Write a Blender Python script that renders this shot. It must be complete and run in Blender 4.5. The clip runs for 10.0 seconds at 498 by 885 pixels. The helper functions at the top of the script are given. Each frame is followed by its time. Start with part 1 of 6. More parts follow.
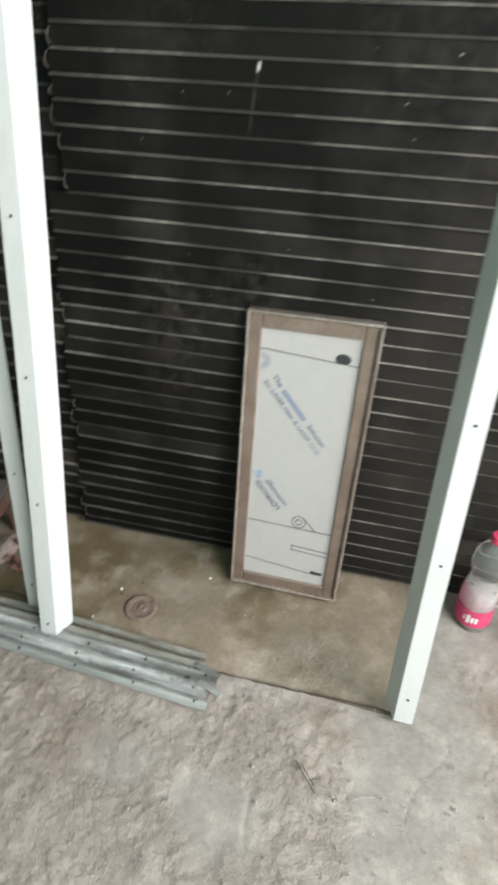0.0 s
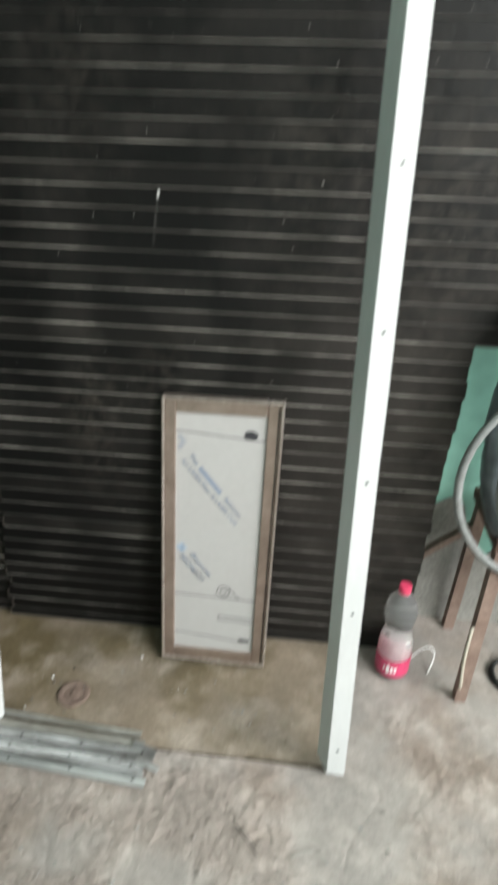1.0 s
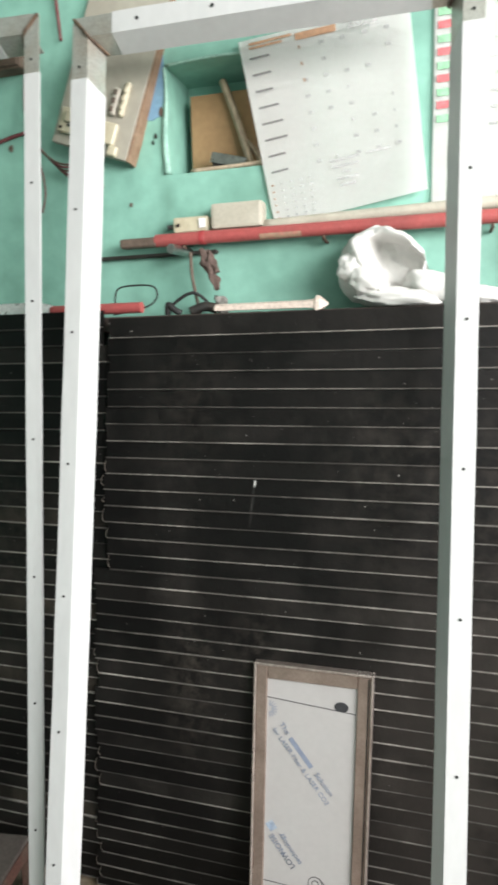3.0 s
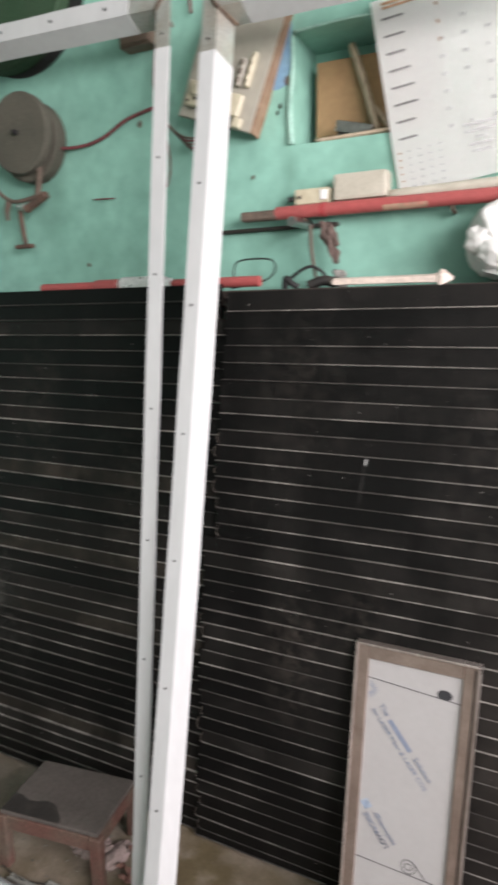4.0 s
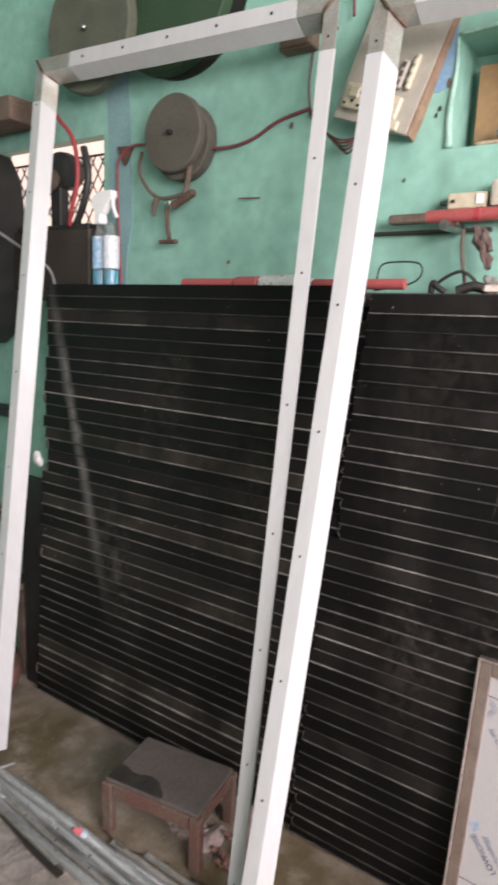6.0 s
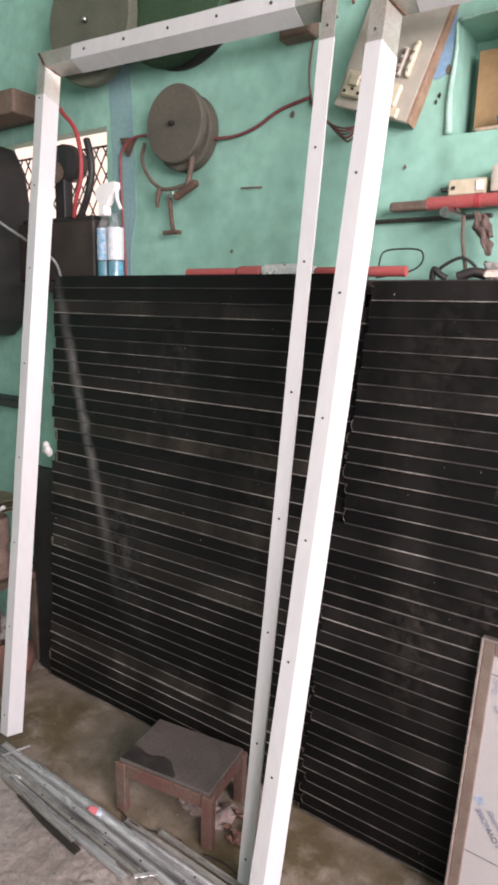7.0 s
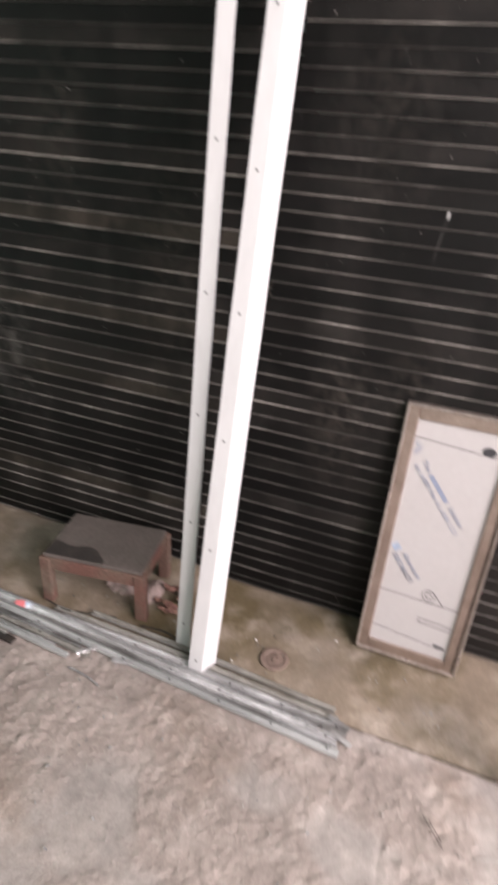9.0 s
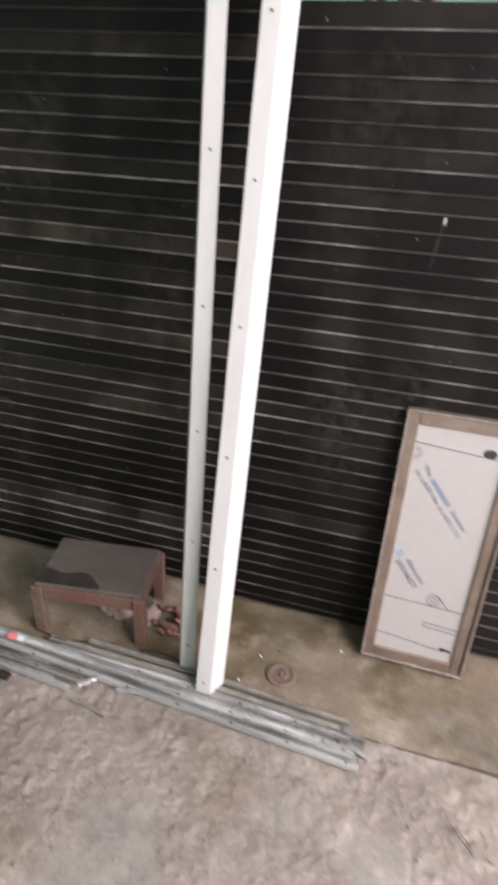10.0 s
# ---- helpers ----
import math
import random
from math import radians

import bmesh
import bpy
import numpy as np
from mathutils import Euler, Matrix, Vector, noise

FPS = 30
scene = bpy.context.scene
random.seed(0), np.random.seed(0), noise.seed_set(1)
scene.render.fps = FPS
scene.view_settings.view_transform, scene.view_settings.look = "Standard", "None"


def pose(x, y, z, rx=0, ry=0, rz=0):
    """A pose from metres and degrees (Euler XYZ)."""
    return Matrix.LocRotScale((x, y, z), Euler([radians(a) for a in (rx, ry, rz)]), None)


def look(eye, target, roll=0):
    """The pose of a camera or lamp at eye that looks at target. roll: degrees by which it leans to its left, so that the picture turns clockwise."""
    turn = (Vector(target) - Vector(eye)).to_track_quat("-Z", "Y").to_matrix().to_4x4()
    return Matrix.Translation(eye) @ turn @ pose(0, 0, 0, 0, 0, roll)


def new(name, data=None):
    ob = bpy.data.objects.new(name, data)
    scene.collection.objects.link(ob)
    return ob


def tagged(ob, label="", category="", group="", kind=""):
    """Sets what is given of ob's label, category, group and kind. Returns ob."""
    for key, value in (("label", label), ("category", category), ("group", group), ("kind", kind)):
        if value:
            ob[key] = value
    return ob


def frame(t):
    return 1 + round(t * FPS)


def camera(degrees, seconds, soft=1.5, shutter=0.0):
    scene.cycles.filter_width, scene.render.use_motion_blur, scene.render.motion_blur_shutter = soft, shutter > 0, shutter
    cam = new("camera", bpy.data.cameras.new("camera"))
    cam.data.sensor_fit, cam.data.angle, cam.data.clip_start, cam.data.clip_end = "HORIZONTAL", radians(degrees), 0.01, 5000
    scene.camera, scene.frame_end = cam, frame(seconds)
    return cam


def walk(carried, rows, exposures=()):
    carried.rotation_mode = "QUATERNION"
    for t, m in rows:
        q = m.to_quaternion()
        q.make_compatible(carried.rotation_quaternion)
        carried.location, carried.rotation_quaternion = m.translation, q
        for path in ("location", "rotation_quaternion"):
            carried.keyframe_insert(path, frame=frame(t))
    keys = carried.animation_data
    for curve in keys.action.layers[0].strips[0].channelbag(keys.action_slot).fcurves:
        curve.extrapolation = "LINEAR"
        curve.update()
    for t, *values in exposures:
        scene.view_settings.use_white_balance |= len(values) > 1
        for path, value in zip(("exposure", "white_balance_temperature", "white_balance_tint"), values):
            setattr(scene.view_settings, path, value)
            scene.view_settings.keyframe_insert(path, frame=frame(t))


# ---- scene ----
cam = camera(42.7, 10.0, soft=3.2, shutter=0.95)
PATH = [
    (0, (0.111, 0.325, 1.304), (-0.25, 1.891, 0.113), 1.5),
    (0.5, (0.111, 0.251, 1.317), (-0.125, 1.913, 0.23), 0.6),
    (1, (0.148, 0.205, 1.344), (-0.01, 1.959, 0.396), 1.6),
    (1.5, (0.215, 0.172, 1.4), (-0.133, 2.028, 0.741), -1.4),
    (2, (0.229, 0.168, 1.456), (-0.218, 2.071, 1.034), -3.4),
    (3.3, (0.229, 0.142, 1.498), (-0.392, 2.018, 1.189), -0.7),
    (3.5, (0.234, 0.148, 1.499), (-0.447, 1.995, 1.143), -0.7),
    (4, (0.219, 0.145, 1.496), (-0.647, 1.907, 1.118), -0.6),
    (4.5, (0.172, 0.131, 1.478), (-0.774, 1.853, 1.103), 0.3),
    (5, (0.159, 0.122, 1.49), (-0.845, 1.811, 1.12), 0.5),
    (5.5, (0.146, 0.094, 1.488), (-0.913, 1.754, 1.139), 1.8),
    (6, (0.127, 0.074, 1.484), (-0.968, 1.705, 1.112), 2.4),
    (6.2, (0.144, 0.06, 1.488), (-0.989, 1.664, 1.11), 1.7),
    (7.5, (0.146, 0.05, 1.48), (-0.943, 1.665, 1.026), 1.2),
    (8, (0.12, 0.047, 1.465), (-0.98, 1.616, 0.893), 1.6),
    (8.5, (0.066, 0.062, 1.435), (-0.811, 1.727, 0.759), 2.2),
    (9, (-0.044, 0.049, 1.379), (-0.648, 1.697, 0.419), 3.6),
    (9.5, (-0.114, 0.057, 1.382), (-0.524, 1.734, 0.371), 3.2),
    (10, (-0.168, 0.05, 1.38), (-0.636, 1.751, 0.438), 2.9),
]
EXPOSURES = [(0.0, 0.42, 6380, 6), (0.5, 0.36, 6400, 7), (1.0, 0.34, 6400, 6), (1.2, 0.40, 6500, 6), (1.5, 0.40, 6500, 6), (2.1, 0.54, 6500, 9), (3.5, 0.12, 6500, 14), (4.2, 0.13, 6600, 21), (5.5, 0.19, 6680, 23), (7.5, 0.42, 6760, 30), (8.0, 0.44, 6760, 29), (8.5, 0.40, 6750, 27), (9.0, 0.60, 6850, 28), (9.5, 0.52, 6900, 29), (10.0, 0.48, 6750, 24)]
walk(cam, [(t, look(eye, target, roll)) for t, eye, target, roll in PATH], EXPOSURES)

# ---- light: daylight through the open shop front, and the small window ----
world = bpy.data.worlds.new("world")
scene.world = world
world.use_nodes = True
wn = world.node_tree
sky = wn.nodes.new("ShaderNodeTexSky")
sky.sky_type, sky.sun_disc = "NISHITA", False
sky.sun_elevation, sky.sun_rotation = radians(50), radians(120)
wn.nodes["Background"].inputs["Strength"].default_value = 0.12
wn.links.new(sky.outputs[0], wn.nodes["Background"].inputs["Color"])
sun = new("sun", bpy.data.lights.new("sun", "SUN"))
sun.data.energy, sun.data.angle, sun.data.color = 1.0, radians(15), (1.0, 0.96, 0.9)
sun.matrix_world = look((2, 7, 12), (0, 0, 0))
day = new("shop_front_daylight", bpy.data.lights.new("shop_front_daylight", "AREA"))
day.data.shape, day.data.size, day.data.size_y = "RECTANGLE", 2.4, 1.25
day.data.energy, day.data.color = 215, (1.0, 0.985, 0.965)
day.matrix_world = look((2.28, -0.35, 2.15), (0.0, 0.75, 1.35))

# ---- materials ----
def material(name, colour, rough=0.6, metal=0.0, spot=None, scale=8.0, amount=0.5, fine=120.0, fine_amount=0.25,
             bump=0.15, rand=0.0, stretch=(1, 1, 1), trans=0.0, ior=1.45, alpha=1.0, spec=0.5):
    """A surface with large patches of a second colour, fine grain and a little relief."""
    m = bpy.data.materials.new(name)
    m.use_nodes = True
    nt = m.node_tree
    n, l = nt.nodes, nt.links
    b = n["Principled BSDF"]
    tc = n.new("ShaderNodeTexCoord")
    mp = n.new("ShaderNodeMapping")
    mp.inputs["Scale"].default_value = stretch
    l.new(tc.outputs["Object"], mp.inputs["Vector"])
    big = n.new("ShaderNodeTexNoise")
    big.inputs["Scale"].default_value, big.inputs["Detail"].default_value = scale, 6
    l.new(mp.outputs[0], big.inputs["Vector"])
    small = n.new("ShaderNodeTexNoise")
    small.inputs["Scale"].default_value, small.inputs["Detail"].default_value = fine, 4
    l.new(mp.outputs[0], small.inputs["Vector"])
    ramp = n.new("ShaderNodeValToRGB")
    ramp.color_ramp.elements[0].position, ramp.color_ramp.elements[1].position = 0.38, 0.66
    l.new(big.outputs["Fac"], ramp.inputs["Fac"])
    amt = n.new("ShaderNodeMath")
    amt.operation = "MULTIPLY"
    amt.inputs[1].default_value = amount
    l.new(ramp.outputs["Color"], amt.inputs[0])
    mix = n.new("ShaderNodeMixRGB")
    mix.inputs[1].default_value = (*colour, 1)
    mix.inputs[2].default_value = (*(spot or tuple(c * 0.6 for c in colour)), 1)
    l.new(amt.outputs[0], mix.inputs["Fac"])
    grain = n.new("ShaderNodeMapRange")
    grain.inputs["To Min"].default_value, grain.inputs["To Max"].default_value = 1 - fine_amount, 1 + fine_amount
    grain.inputs["From Min"].default_value, grain.inputs["From Max"].default_value = 0.25, 0.75
    l.new(small.outputs["Fac"], grain.inputs["Value"])
    mul = n.new("ShaderNodeMixRGB")
    mul.blend_type = "MULTIPLY"
    mul.inputs["Fac"].default_value = 1
    l.new(mix.outputs[0], mul.inputs[1])
    l.new(grain.outputs[0], mul.inputs[2])
    last = mul
    if rand:
        info = n.new("ShaderNodeObjectInfo")
        rr = n.new("ShaderNodeMapRange")
        rr.inputs["To Min"].default_value, rr.inputs["To Max"].default_value = 1 - rand, 1 + rand
        l.new(info.outputs["Random"], rr.inputs["Value"])
        last = n.new("ShaderNodeMixRGB")
        last.blend_type = "MULTIPLY"
        last.inputs["Fac"].default_value = 1
        l.new(mul.outputs[0], last.inputs[1])
        l.new(rr.outputs[0], last.inputs[2])
    l.new(last.outputs[0], b.inputs["Base Color"])
    rg = n.new("ShaderNodeMapRange")
    rg.inputs["To Min"].default_value, rg.inputs["To Max"].default_value = max(0.03, rough - 0.12), min(1, rough + 0.12)
    l.new(big.outputs["Fac"], rg.inputs["Value"])
    l.new(rg.outputs[0], b.inputs["Roughness"])
    b.inputs["Metallic"].default_value = metal
    b.inputs["Specular IOR Level"].default_value = spec
    b.inputs["Transmission Weight"].default_value = trans
    b.inputs["IOR"].default_value = ior
    b.inputs["Alpha"].default_value = alpha
    if bump:
        bp = n.new("ShaderNodeBump")
        bp.inputs["Strength"].default_value, bp.inputs["Distance"].default_value = bump, 0.01
        l.new(small.outputs["Fac"], bp.inputs["Height"])
        l.new(bp.outputs[0], b.inputs["Normal"])
    return m


def concrete(name, smooth, crust, pale, stain, wet, cover=0.5):
    """Old workshop floor: smooth grey cement, crumbly brown crust, pale worn spots, stains and pits."""
    m = bpy.data.materials.new(name)
    m.use_nodes = True
    n, l = m.node_tree.nodes, m.node_tree.links
    b = n["Principled BSDF"]
    tc = n.new("ShaderNodeTexCoord")

    def fac(scale, detail, lo, hi, rough=0.55):
        t = n.new("ShaderNodeTexNoise")
        t.inputs["Scale"].default_value, t.inputs["Detail"].default_value, t.inputs["Roughness"].default_value = scale, detail, rough
        l.new(tc.outputs["Object"], t.inputs["Vector"])
        r = n.new("ShaderNodeMapRange")
        r.inputs["From Min"].default_value, r.inputs["From Max"].default_value = lo, hi
        l.new(t.outputs["Fac"], r.inputs["Value"])
        return t, r

    def mixed(f, a, c):
        x = n.new("ShaderNodeMixRGB")
        l.new(f, x.inputs["Fac"])
        for k, v in ((1, a), (2, c)):
            if isinstance(v, tuple):
                x.inputs[k].default_value = (*v, 1)
            else:
                l.new(v.outputs[0], x.inputs[k])
        return x

    def times(c, f, lo, hi):
        g = n.new("ShaderNodeMapRange")
        g.inputs["To Min"].default_value, g.inputs["To Max"].default_value = lo, hi
        l.new(f.outputs[0], g.inputs["Value"])
        x = n.new("ShaderNodeMixRGB")
        x.blend_type = "MULTIPLY"
        x.inputs["Fac"].default_value = 1
        l.new(c.outputs[0], x.inputs[1])
        l.new(g.outputs[0], x.inputs[2])
        return x

    at = n.new("ShaderNodeAttribute")
    at.attribute_name = "crust"
    _, f1 = fac(2.6, 5, cover, cover + 0.13)
    _, f2 = fac(11.0, 7, 0.50, 0.70, 0.62)
    t3, f3 = fac(75, 7, 0.3, 0.70, 0.7)
    t4, f4 = fac(240, 4, 0.3, 0.7)
    c = mixed(at.outputs["Fac"], smooth, crust)
    c = mixed(f1.outputs[0], c, stain)
    half = n.new("ShaderNodeMath")
    half.operation = "MULTIPLY"
    half.inputs[1].default_value = 0.6
    l.new(f2.outputs[0], half.inputs[0])
    c = mixed(half.outputs[0], c, pale)
    _, f5 = fac(5.5, 8, 0.32, 0.68, 0.68)
    c = times(times(times(c, f3, 0.82, 1.12), f4, 0.90, 1.08), f5, 0.76, 1.16)
    l.new(c.outputs[0], b.inputs["Base Color"])
    r = n.new("ShaderNodeMapRange")
    r.inputs["To Min"].default_value, r.inputs["To Max"].default_value = wet, 0.92
    l.new(at.outputs["Fac"], r.inputs["Value"])
    l.new(r.outputs[0], b.inputs["Roughness"])
    add = n.new("ShaderNodeMath")
    add.operation = "MULTIPLY_ADD"
    add.inputs[1].default_value = 0.35
    l.new(t4.outputs["Fac"], add.inputs[0])
    l.new(t3.outputs["Fac"], add.inputs[2])
    bp = n.new("ShaderNodeBump")
    bp.inputs["Distance"].default_value = 0.006
    st = n.new("ShaderNodeMapRange")
    st.inputs["To Min"].default_value, st.inputs["To Max"].default_value = 0.25, 1.0
    l.new(at.outputs["Fac"], st.inputs["Value"])
    l.new(st.outputs[0], bp.inputs["Strength"])
    l.new(add.outputs[0], bp.inputs["Height"])
    l.new(bp.outputs[0], b.inputs["Normal"])
    return m


def shutter_paint(name, dark, dust, cover):
    """Old black paint on slats: smudges of brown dust, drips, fine scratches and pale flecks."""
    m = bpy.data.materials.new(name)
    m.use_nodes = True
    n, l = m.node_tree.nodes, m.node_tree.links
    b = n["Principled BSDF"]
    tc = n.new("ShaderNodeTexCoord")

    def noisy(scale, stretch, lo, hi, detail=5):
        mp = n.new("ShaderNodeMapping")
        mp.inputs["Scale"].default_value = stretch
        l.new(tc.outputs["Object"], mp.inputs["Vector"])
        t = n.new("ShaderNodeTexNoise")
        t.inputs["Scale"].default_value, t.inputs["Detail"].default_value, t.inputs["Roughness"].default_value = scale, detail, 0.6
        l.new(mp.outputs[0], t.inputs["Vector"])
        r = n.new("ShaderNodeMapRange")
        r.inputs["From Min"].default_value, r.inputs["From Max"].default_value = lo, hi
        l.new(t.outputs["Fac"], r.inputs["Value"])
        return r.outputs[0]

    def op(kind, a, c):
        q = n.new("ShaderNodeMath")
        q.operation = kind
        for k, v in enumerate((a, c)):
            if isinstance(v, (int, float)):
                q.inputs[k].default_value = v
            else:
                l.new(v, q.inputs[k])
        return q.outputs[0]

    info = n.new("ShaderNodeObjectInfo")
    rnd = op("ADD", op("MULTIPLY", info.outputs["Random"], 0.9), 0.45)
    smudge = noisy(3.2, (1, 1, 1.4), cover, cover + 0.22)
    drip = noisy(9, (1, 1, 0.22), 0.52, 0.78)
    grain = noisy(70, (1, 1, 1), 0.25, 0.75)
    fleck = noisy(95, (1, 1, 1), 0.75, 0.785, 2)
    f = op("MULTIPLY", op("MULTIPLY", op("ADD", op("MULTIPLY", smudge, 0.75), op("MULTIPLY", drip, 0.5)), rnd), op("ADD", op("MULTIPLY", grain, 0.7), 0.5))
    own = op("MULTIPLY", op("POWER", info.outputs["Random"], 3.0), op("ADD", op("MULTIPLY", noisy(2.4, (1, 1, 0.2), 0.35, 0.65), 0.4), op("MULTIPLY", grain, 0.12)))
    f = op("MINIMUM", op("ADD", f, own), 1.0)
    mix = n.new("ShaderNodeMixRGB")
    mix.inputs[1].default_value, mix.inputs[2].default_value = (*dark, 1), (*dust, 1)
    l.new(f, mix.inputs["Fac"])
    spot = n.new("ShaderNodeMixRGB")
    spot.inputs[2].default_value = (0.32, 0.30, 0.28, 1)
    l.new(op("MULTIPLY", fleck, 0.8), spot.inputs["Fac"])
    l.new(mix.outputs[0], spot.inputs[1])
    l.new(spot.outputs[0], b.inputs["Base Color"])
    rg = n.new("ShaderNodeMapRange")
    rg.inputs["To Min"].default_value, rg.inputs["To Max"].default_value = 0.42, 0.85
    l.new(f, rg.inputs["Value"])
    l.new(rg.outputs[0], b.inputs["Roughness"])
    b.inputs["Specular IOR Level"].default_value = 0.16
    bp = n.new("ShaderNodeBump")
    bp.inputs["Strength"].default_value, bp.inputs["Distance"].default_value = 0.08, 0.01
    l.new(grain, bp.inputs["Height"])
    l.new(bp.outputs[0], b.inputs["Normal"])
    return m


M = {
    "rough_floor": concrete("rough_cement", (0.268, 0.242, 0.222), (0.292, 0.248, 0.220), (0.345, 0.306, 0.276), (0.225, 0.180, 0.150), 0.55, 0.52),
    "inner_floor": concrete("stained_cement", (0.222, 0.180, 0.136), (0.26, 0.219, 0.18), (0.30, 0.258, 0.214), (0.125, 0.097, 0.056), 0.36, 0.46),
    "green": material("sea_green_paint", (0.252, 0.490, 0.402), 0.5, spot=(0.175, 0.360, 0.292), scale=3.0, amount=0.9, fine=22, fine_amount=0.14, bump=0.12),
    # walls out of view and ceiling: made pale to bounce fill light
    "grey_wall": material("pale_green_grey_bounce", (0.42, 0.48, 0.44), 0.8, scale=3, amount=0.4),
    "ceiling": material("pale_bounce_ceiling", (0.46, 0.475, 0.46), 0.9, scale=2, amount=0.3),
    "black": shutter_paint("black_shutter_paint", (0.0038, 0.0036, 0.0035), (0.0150, 0.0132, 0.0115), 0.51),
    "black_film": shutter_paint("grey_dust_film_on_black", (0.0055, 0.0051, 0.0048), (0.026, 0.023, 0.020), 0.46),
    "black_dusty": shutter_paint("brown_dust_on_black", (0.0080, 0.0070, 0.0060), (0.052, 0.043, 0.034), 0.47),
    "dust": shutter_paint("dust_on_steel", (0.036, 0.033, 0.030), (0.31, 0.287, 0.257), 0.46),
    "dust_faint": shutter_paint("thin_dust_on_steel", (0.024, 0.022, 0.020), (0.15, 0.138, 0.125), 0.44),
    "worn": material("worn_steel_end", (0.10, 0.085, 0.07), 0.6, metal=0.3, spot=(0.05, 0.04, 0.035), scale=60, amount=0.8),
    "film": material("white_protective_film", (0.51, 0.512, 0.51), 0.36, spot=(0.45, 0.457, 0.457), scale=9, amount=0.5, fine=50, fine_amount=0.04, bump=0.03, stretch=(1, 1, 0.3)),
    "joint_dark": material("joint_dirt_and_shade", (0.045, 0.036, 0.026), 0.8, spot=(0.09, 0.07, 0.05), scale=40, amount=0.7, bump=0.3),
    "steel": material("bare_stainless_steel", (0.43, 0.44, 0.405), 0.33, metal=0.55, spot=(0.32, 0.264, 0.208), scale=16, amount=0.6, fine=180, fine_amount=0.15, bump=0.04),
    "burnt": material("heat_stained_weld", (0.192, 0.128, 0.088), 0.5, metal=0.6, spot=(0.048, 0.036, 0.032), scale=40, amount=0.9),
    "hole": material("dark_hole", (0.01, 0.01, 0.01), 0.9),
    "panel_steel": material("brushed_panel_steel", (0.40, 0.315, 0.27), 0.34, metal=0.75, spot=(0.22, 0.165, 0.135), scale=12, amount=0.6, fine=200, fine_amount=0.12, bump=0.03),
    "rim_steel": material("bright_folded_rim", (0.52, 0.455, 0.415), 0.30, metal=0.7, spot=(0.30, 0.245, 0.21), scale=14, amount=0.8, bump=0.02, stretch=(1, 1, 0.4)),
    "panel_film": material("printed_white_film", (0.385, 0.372, 0.366), 0.34, spot=(0.37, 0.352, 0.342), scale=6, amount=0.5, fine=60, fine_amount=0.03, bump=0.02),
    "ink": material("blue_grey_ink", (0.2, 0.232, 0.304), 0.6, fine_amount=0.15, scale=60),
    "ink_bold": material("dark_blue_grey_ink", (0.10, 0.115, 0.16), 0.6, fine_amount=0.15, scale=60),
    "ink_dark": material("dark_ink", (0.028, 0.028, 0.032), 0.6),
    "ink_blue": material("pale_blue_ink", (0.23, 0.29, 0.38), 0.6, spot=(0.36, 0.40, 0.45), scale=70, amount=0.8),
}


def streak(m, x0, z0, x1, z1, width, colour, amount, blotch=False):
    """A soft smear of another colour in a material, from (x0, z0) down to (x1, z1)."""
    n, l = m.node_tree.nodes, m.node_tree.links
    b = n["Principled BSDF"]
    old = b.inputs["Base Color"].links[0].from_socket
    tc = n.new("ShaderNodeTexCoord")
    sep = n.new("ShaderNodeSeparateXYZ")
    l.new(tc.outputs["Object"], sep.inputs[0])
    nz = n.new("ShaderNodeTexNoise")
    nz.inputs["Scale"].default_value = 14
    l.new(tc.outputs["Object"], nz.inputs["Vector"])

    def op(kind, a, c):
        q = n.new("ShaderNodeMath")
        q.operation = kind
        for i, v in enumerate((a, c)):
            if isinstance(v, (int, float)):
                q.inputs[i].default_value = v
            elif v is not None:
                l.new(v, q.inputs[i])
        return q.outputs[0]

    line = op("ADD", op("MULTIPLY", op("SUBTRACT", sep.outputs["Z"], z0), (x1 - x0) / (z1 - z0)), x0)
    wob = op("MULTIPLY", op("SUBTRACT", nz.outputs["Fac"], 0.5), width * 0.9)
    off = op("ABSOLUTE", op("SUBTRACT", op("ADD", line, wob), sep.outputs["X"]), None)
    near = op("MAXIMUM", op("SUBTRACT", 1.0, op("DIVIDE", off, width)), 0.0)
    fade = n.new("ShaderNodeMapRange")
    fade.inputs["From Min"].default_value, fade.inputs["From Max"].default_value = z1, z1 + 0.55 * (z0 - z1)
    l.new(sep.outputs["Z"], fade.inputs["Value"])
    top = op("MINIMUM", op("MAXIMUM", op("DIVIDE", op("SUBTRACT", z0 + 0.005, sep.outputs["Z"]), 0.3 * (z0 - z1)), 0.0), 1.0)
    grit = op("MULTIPLY", nz.outputs["Fac"], 2 * amount)
    if blotch:
        nz.inputs["Scale"].default_value, nz.inputs["Detail"].default_value, nz.inputs["Roughness"].default_value = 26, 8, 0.7
        grit = op("MULTIPLY", op("MINIMUM", op("MAXIMUM", op("DIVIDE", op("SUBTRACT", nz.outputs["Fac"], 0.43), 0.2), 0.0), 1.0), 2 * amount)
    f = op("MULTIPLY", op("MULTIPLY", op("MULTIPLY", near, fade.outputs[0]), top), grit)
    mix = n.new("ShaderNodeMixRGB")
    mix.inputs[2].default_value = (*colour, 1)
    l.new(f, mix.inputs["Fac"])
    l.new(old, mix.inputs[1])
    l.new(mix.outputs[0], b.inputs["Base Color"])


